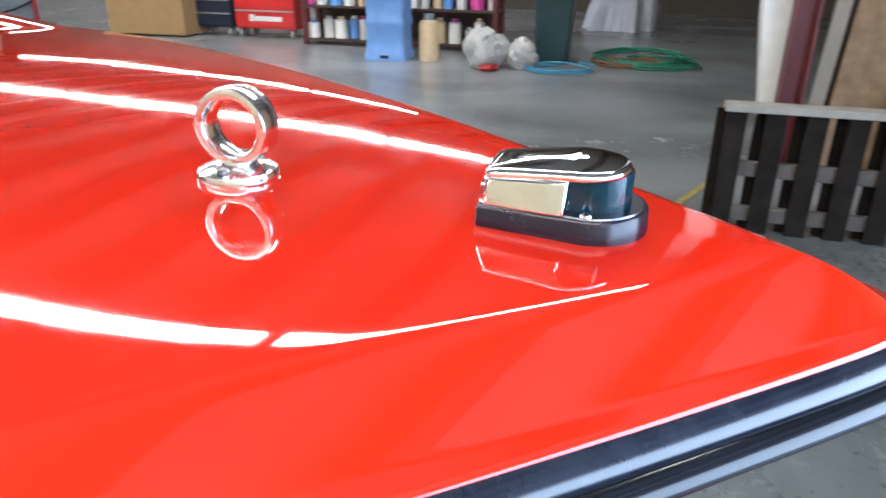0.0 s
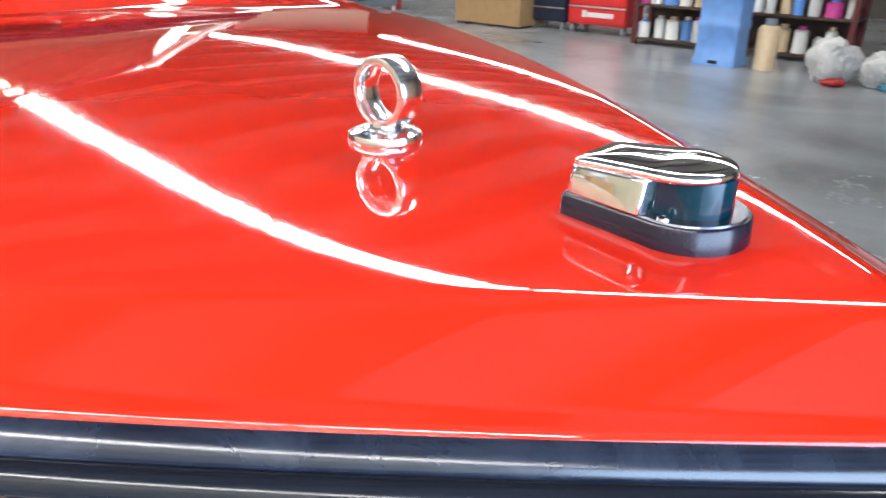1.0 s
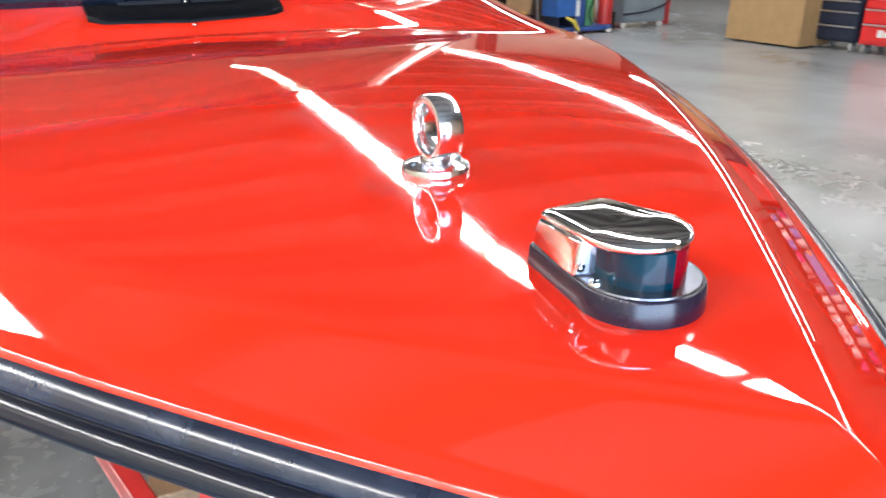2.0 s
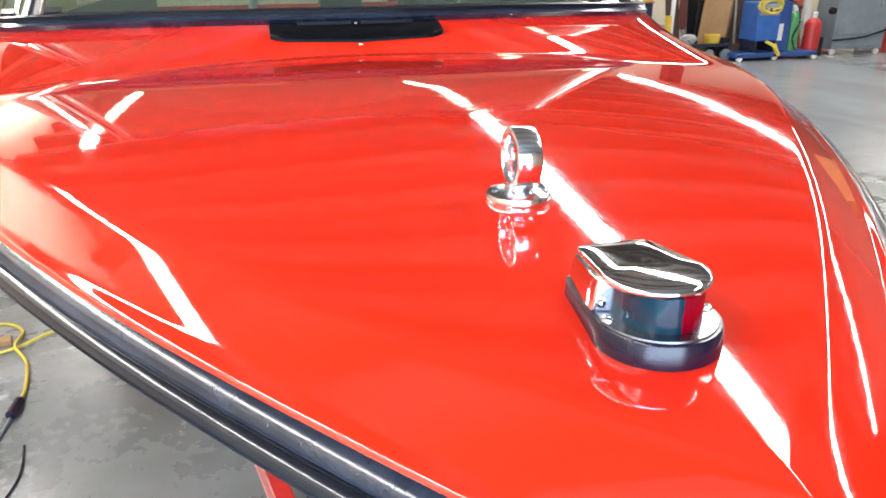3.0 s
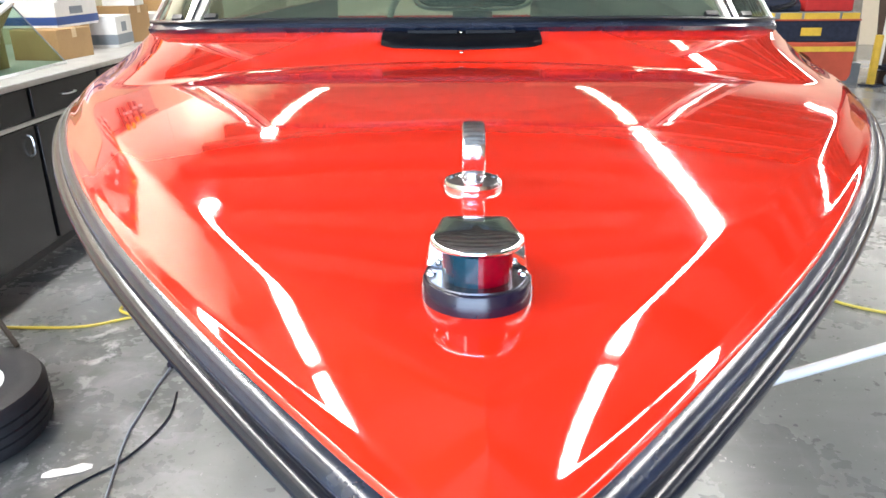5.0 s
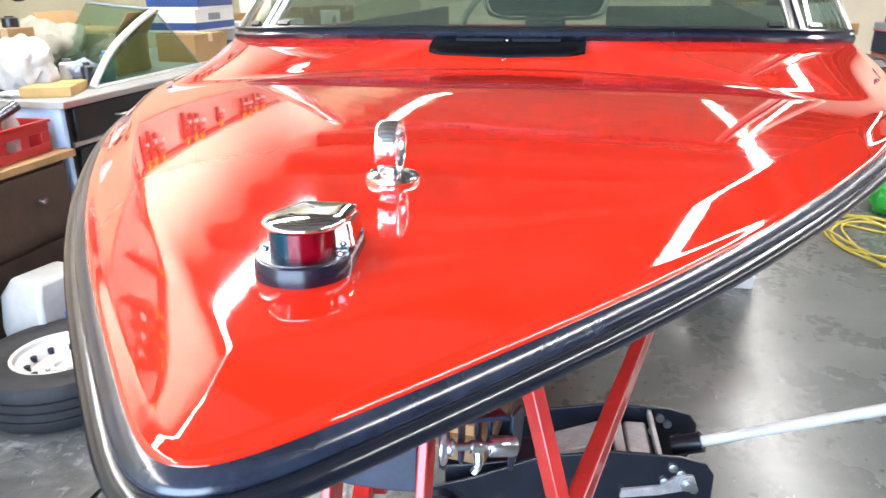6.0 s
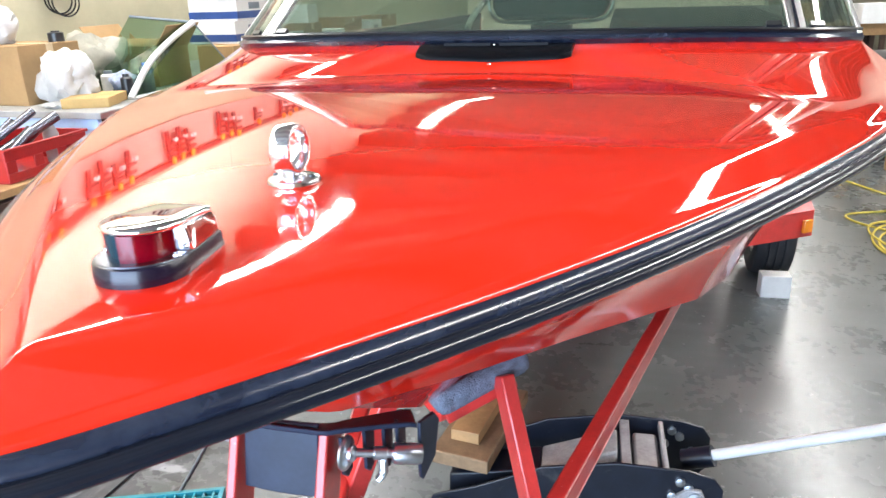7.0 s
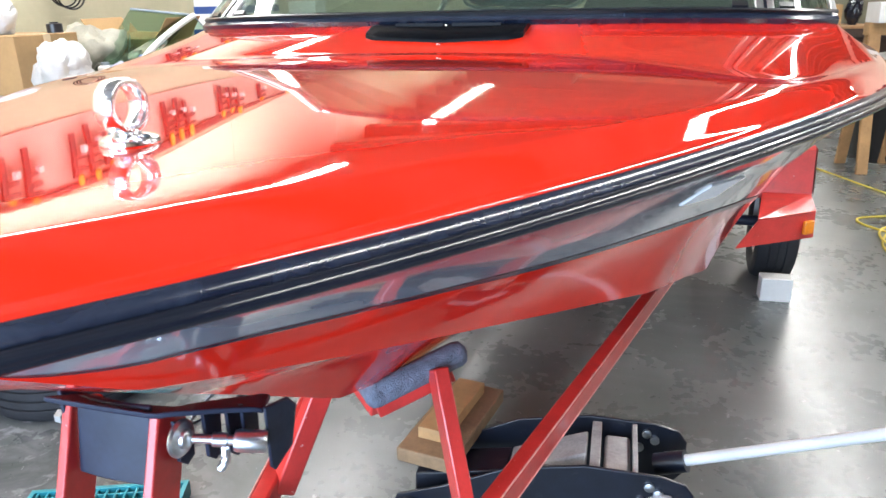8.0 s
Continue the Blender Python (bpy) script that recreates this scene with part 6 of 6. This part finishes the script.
part("torch_lead", tube(smooth_line([(-0.25, -0.20, 0.30), (-0.15, -0.26, 0.24), (-0.05, -0.25, 0.12), (-0.12, -0.26, 0.26), (-0.02, -0.27, 0.08)], 6), 0.026, 8), YELLOW_CORD, weld)
part("spool", lathe([(0.0, 0.0), (0.13, 0.0), (0.13, 0.02), (0.09, 0.03), (0.09, 0.09), (0.13, 0.10), (0.13, 0.12), (0.0, 0.12)], 24, m=Matrix.Translation((0.10, 0.05, 0.925))), YELLOW_PAINT, weld, "yellow cable spool")
part("black_hose", tube(smooth_line([(0.05, -0.12, 0.95), (0.25, -0.18, 0.86), (0.33, -0.2, 0.6), (0.24, -0.2, 0.35), (0.32, -0.2, 0.15)], 6), 0.014, 8), BLACK_RUBBER, weld)
for x, mat, h, r, lb in ((8.36, GREEN_PAINT, 0.62, 0.11, "green gas cylinder with a white neck on the cart"), (8.76, RED_PLASTIC, 0.50, 0.13, "faded red tank at the end of the cart")):
    e = thing("gas_cylinder", x, 10.28, 0.125, 0, lb, "cylinder")
    part("body", lathe([(0.0, 0.0), (r, 0.0), (r, h - 0.1), (r * 0.75, h - 0.03), (0.04, h), (0.0, h)], 24), mat, e)
    part("neck", lathe([(0.0, h), (0.045, h), (0.045, h + 0.06), (0.0, h + 0.06)], 14), WHITE_PAINT, e)
    part("valve", tube([(-0.05, 0, h + 0.08), (0.05, 0, h + 0.08)], 0.018, 8), ALUMINIUM, e)
tank = thing("rusty_cylinder", 8.66, 10.75, 0, 0, "tall rusty brown gas cylinder", "cylinder")
part("body", lathe([(0.0, 0.0), (0.17, 0.0), (0.17, 1.15), (0.12, 1.27), (0.05, 1.33), (0.0, 1.33)], 24), ORANGE_BODY, tank)
part("strap", lathe([(0.172, 0.75), (0.176, 0.75), (0.176, 0.80), (0.172, 0.80)], 24), BLACK_STEEL, tank)
cab = thing("steel_cabinet", 9.72, 10.55, 0, -8, "grey steel cabinet on white castors", "cabinet")
part("body", boxes((-0.46, 0.46, -0.3, 0.3, 0.10, 1.55)), GREY_STEEL, cab, bevel=0.01)
part("door", boxes((-0.42, 0.42, -0.315, -0.302, 0.34, 1.50)), GREY_STEEL, cab, bevel=0.006)
part("drawer", boxes((-0.42, 0.42, -0.315, -0.302, 0.14, 0.32)), GREY_STEEL, cab, bevel=0.006)
part("handle", boxes((0.28, 0.31, -0.335, -0.316, 0.8, 0.95)), ALUMINIUM, cab)
for x in (-0.40, 0.40):
    for y in (-0.24, 0.24):
        part("caster", lathe([(0.0, -0.02), (0.05, -0.02), (0.05, 0.02), (0.0, 0.02)], 14, m=Matrix.Translation((x, y, 0.05)) @ Matrix.Rotation(radians(90), 4, "X")), WHITE_PAINT, cab)
for z, y in ((0.72, -0.32), (0.95, -0.33)):
    part("rubber_bumper", lathe([(0.0, 0.0), (0.06, 0.0), (0.05, 0.08), (0.0, 0.09)], 16, m=Matrix.Translation((-0.50, -0.2, z)) @ Matrix.Rotation(radians(90), 4, "X")), BLACK_RUBBER, cab)
part("air_hose", tube(smooth_line([(-0.48, -0.34, 0.25), (-0.1, -0.36, 0.28), (0.2, -0.36, 0.34), (0.5, -0.34, 0.5), (0.52, -0.1, 1.0)], 6), 0.016, 8), BLACK_RUBBER, cab)
for x, y in ((10.5, 10.6), (10.25, 11.6)):
    e = thing("gas_cylinder", x, y, 0, 0, "tall red gas cylinder standing by the cabinet", "cylinder")
    part("body", lathe([(0.0, 0.0), (0.115, 0.0), (0.115, 1.1), (0.08, 1.2), (0.035, 1.25), (0.0, 1.25)], 24), RED_PLASTIC, e)
    part("valve", lathe([(0.0, 1.25), (0.025, 1.25), (0.025, 1.36), (0.0, 1.36)], 10), ALUMINIUM, e)


def leaning(name, x, y, w, h, tilt, roll, mat, label, z0=0.0):
    """A board standing on the floor, leaning back and tilted sideways."""
    e = thing(name, x, y, z0, 0, label, "board", "leaning boards")
    bm = bmesh.new()
    box(bm, -w / 2, w / 2, -0.01, 0.01, 0, h, Matrix.Rotation(radians(-tilt), 4, "X") @ Matrix.Rotation(radians(roll), 4, "Y"))
    low = min(v.co.z for v in bm.verts)
    bmesh.ops.translate(bm, verts=bm.verts, vec=(0, 0, -low))
    part("sheet", bm, mat, e, bevel=0.002)


leaning("plywood_sheet", 7.02, 10.55, 0.50, 1.60, 6, 9, PLYWOOD, "brown plywood sheet leaning askew among offcuts")
leaning("plywood_sheet", 7.35, 10.85, 0.30, 1.80, 7, 12, OLD_PINE, "narrow dark plywood offcut leaning upright")
leaning("dark_board", 6.80, 10.62, 0.09, 1.70, 5, 5, BLACK_LAMINATE, "narrow black board leaning upright")
leaning("dark_board", 6.58, 10.9, 0.24, 1.50, 6, -4, DARK_WOOD, "dark board leaning behind a pale frame")
leaning("window_frame", 6.32, 10.6, 0.07, 1.75, 5, 3, WHITE_PAINT, "pale window frame member leaning upright")
leaning("window_frame", 6.12, 10.95, 0.14, 1.85, 6, -2, PALE_WOOD, "pale timber leaning upright")
leaning("plywood_sheet", 8.9, 11.3, 0.7, 2.0, 6, 2, PLYWOOD, "plywood sheet leaning behind the cylinders")
leaning("dark_board", 8.1, 11.1, 0.9, 1.9, 6, 0, DARK_WOOD, "wide dark board leaning behind the welder")
leaning("dark_board", 7.6, 11.2, 1.2, 1.7, 6, 0, BLACK_LAMINATE, "wide black sheet leaning behind the welder")
leaning("white_board", 9.05, 10.75, 0.12, 1.9, 4, -3, WHITE_PAINT, "narrow pale board beside the cabinet")
rr = random.Random(31)
for k in range(9):
    x = 7.2 + 0.24 * k + rr.uniform(-0.08, 0.08)
    e = thing("leaning_rod", 0, 0, 0, 0, ("dark steel rod leaning among the boards", "rusty pipe leaning among the boards", "pale batten leaning among the boards")[k % 3], "rod", "rods and battens")
    part("shaft", beam((x, 10.62 + rr.uniform(0, 0.15), 0.0), (x + rr.uniform(-0.25, 0.25), 11.0, rr.uniform(1.2, 1.9)), 0.035, 0.035), (BLACK_STEEL, ORANGE_BODY, PALE_WOOD)[k % 3], e)
for k, (x, y, h) in enumerate(((7.15, 10.5, 0.34), (7.42, 10.55, 0.22), (8.2, 10.62, 0.4), (8.98, 10.5, 0.3), (6.35, 10.55, 0.18), (5.9, 10.65, 0.3))):
    carton("parts_box", x, y, 0, 0.26, 0.22, h, 9 * (-1) ** k, ("black box of spare parts on the floor", "dull brown box of spare parts on the floor", "grey box of spare parts on the floor")[k % 3], (BLACK_LAMINATE, DARK_WOOD, GREY_STEEL)[k % 3])
trol = thing("black_trolley", 6.76, 10.32, 0, 0, "low black steel trolley with white castors", "trolley")
part("frame", boxes((-0.50, 0.50, -0.04, 0.0, 0.22, 0.27), (-0.50, 0.50, 0.30, 0.34, 0.22, 0.27), (-0.50, -0.46, 0.002, 0.298, 0.22, 0.27), (0.46, 0.50, 0.002, 0.298, 0.22, 0.27)), BLACK_STEEL, trol)
part("tray", boxes((-0.45, 0.45, 0.002, 0.298, 0.225, 0.24)), BLACK_STEEL, trol)
for x in (-0.40, 0.12, 0.42):
    part("caster", lathe([(0.0, -0.02), (0.09, -0.02), (0.09, 0.02), (0.0, 0.02)], 16, m=Matrix.Translation((x, -0.01, 0.09)) @ Matrix.Rotation(radians(90), 4, "X")), GREY_STEEL, trol)
    part("leg", boxes((x - 0.02, x + 0.02, 0.03, 0.07, 0.0, 0.222)), BLACK_STEEL, trol)
e = thing("yellow_bucket", 6.98, 10.42, 0.241, 0, "yellow tub lying on the low trolley", "tub")
part("body", lathe([(0.0, 0.0), (0.11, 0.0), (0.13, 0.16), (0.12, 0.16), (0.10, 0.02), (0.0, 0.02)], 20), YELLOW_PAINT, e)
crumpled("grey_cloth", 6.56, 10.45, 0.241, 0.16, 0.12, 0.10, GREY_TOP, "bundled grey cloth on the low trolley", "cloth", 21)
e = thing("yellow_stand", 6.08, 10.30, 0, 0, "yellow steel jack stand on the floor", "stand")
part("post", tube([(0, 0, 0.03), (0, 0, 0.72)], 0.055, 12), YELLOW_PAINT, e)
part("foot", boxes((-0.16, 0.16, -0.04, 0.04, 0, 0.03), (-0.04, 0.04, -0.16, 0.16, 0, 0.029)), BLACK_STEEL, e)
rack2 = thing("tool_rack", 5.62, 10.9, 0, 0, "dark metal rack crowded with tools", "rack")
for x in (-0.26, 0.26):
    part("upright", boxes((x - 0.02, x + 0.02, -0.02, 0.3, 0.0, 1.7)), BLACK_STEEL, rack2)
for z in (0.35, 0.8, 1.25):
    part("shelf_board", boxes((-0.24, 0.24, -0.01, 0.3, z, z + 0.03)), GREY_STEEL, rack2)
rr = random.Random(12)
for z in (0.38, 0.83, 1.28):
    for k in range(4):
        can(5.44 + 0.12 * k, 11.0, z, 0.045, rr.uniform(0.14, 0.28), (BLACK_PLASTIC, GREY_TOP, RED_PLASTIC, BLUE_STEEL)[rr.randrange(4)], BLACK_PLASTIC, "small dull tin on the dark rack", "small_tin")

trestle = thing("saw_horse", 2.06, 6.7, 0, 12, "pine saw horse on the shop floor", "trestle")
part("beam", boxes((-0.10, 0.42, -0.05, 0.05, 1.14, 1.24)), WOOD, trestle, bevel=0.004)
for x in (-0.04, 0.34):
    for y in (-1, 1):
        part("leg", beam((x, y * 0.22, 0.0), (x, y * 0.03, 1.16), 0.09, 0.035), WOOD, trestle, bevel=0.003)
carton("white_box", 2.12, 6.7, 1.24, 0.26, 0.24, 0.16, 12, "plain white box on a pine trestle", WHITE_PAINT)
drum = thing("black_drum", 2.50, 7.35, 0, 0, "large black plastic drum with a domed lid", "drum")
part("body", lathe([(0.0, 0.0), (0.40, 0.0), (0.42, 0.05), (0.44, 0.75), (0.45, 0.78), (0.44, 0.80), (0.0, 0.80)], 36), BLACK_PLASTIC, drum)
part("lid", lathe([(0.0, 0.80), (0.46, 0.80), (0.465, 0.84), (0.42, 0.90), (0.20, 0.95), (0.0, 0.96)], 36), BLACK_PLASTIC, drum)

# far work table beyond the boat
bench2 = thing("work_table", 2.85, 12.5, 0, 0, "long work table with a pale plywood top", "table")
part("tabletop", boxes((-0.85, 0.95, -0.38, 0.38, 0.925, 0.965)), PLYWOOD, bench2, bevel=0.004)
part("apron", boxes((-0.80, 0.90, -0.34, -0.31, 0.80, 0.924)), DARK_WOOD, bench2, bevel=0.003)
for x in (-0.78, 0.82):
    for y in (-0.31, 0.27):
        part("leg", boxes((x, x + 0.07, y, y + 0.07, 0.0, 0.80 if y < 0 else 0.924)), DARK_WOOD, bench2, bevel=0.003)
part("back_panel", boxes((-0.80, 0.90, 0.345, 0.365, 0.08, 0.92)), DARK_WOOD, bench2, bevel=0.003)
part("lower_shelf", boxes((-0.79, 0.89, -0.23, 0.26, 0.20, 0.23)), DARK_WOOD, bench2, bevel=0.003)
carton("carton", 2.62, 12.5, 0.965, 0.34, 0.30, 0.30, 6, "tan carton on the far work table")
crumpled("cable_heap", 2.98, 12.45, 0.965, 0.13, 0.12, 0.26, BLACK_RUBBER, "heap of black cable on the far work table", "cable", 17)
crumpled("red_rag", 2.42, 12.42, 0.965, 0.10, 0.10, 0.14, RED_PLASTIC, "crumpled red rag on the far work table", "rag", 23)
# dark olive cabinet added to stand for shadowed wall and dim its reflection
filler_cabinet = thing("dark_filler_cabinet", 3.15, 13.6, 0, 0, "tall dark olive cabinet added to darken the far wall and its reflection", "cabinet")
part("body", boxes((-0.95, 0.95, -0.22, 0.25, 0.0, 1.95)), OLIVE_STEEL, filler_cabinet, bevel=0.006)
for x0, x1, hx in ((-0.94, -0.004, -0.09), (0.004, 0.94, 0.06)):
    leaf = part("door", boxes((x0, x1, -0.243, -0.221, 0.06, 1.90)), OLIVE_STEEL, filler_cabinet, bevel=0.004)
    part("handle", boxes((hx, hx + 0.025, -0.262, -0.244, 0.95, 1.12)), BLACK_PLASTIC, leaf, "black handle", bevel=0.003)
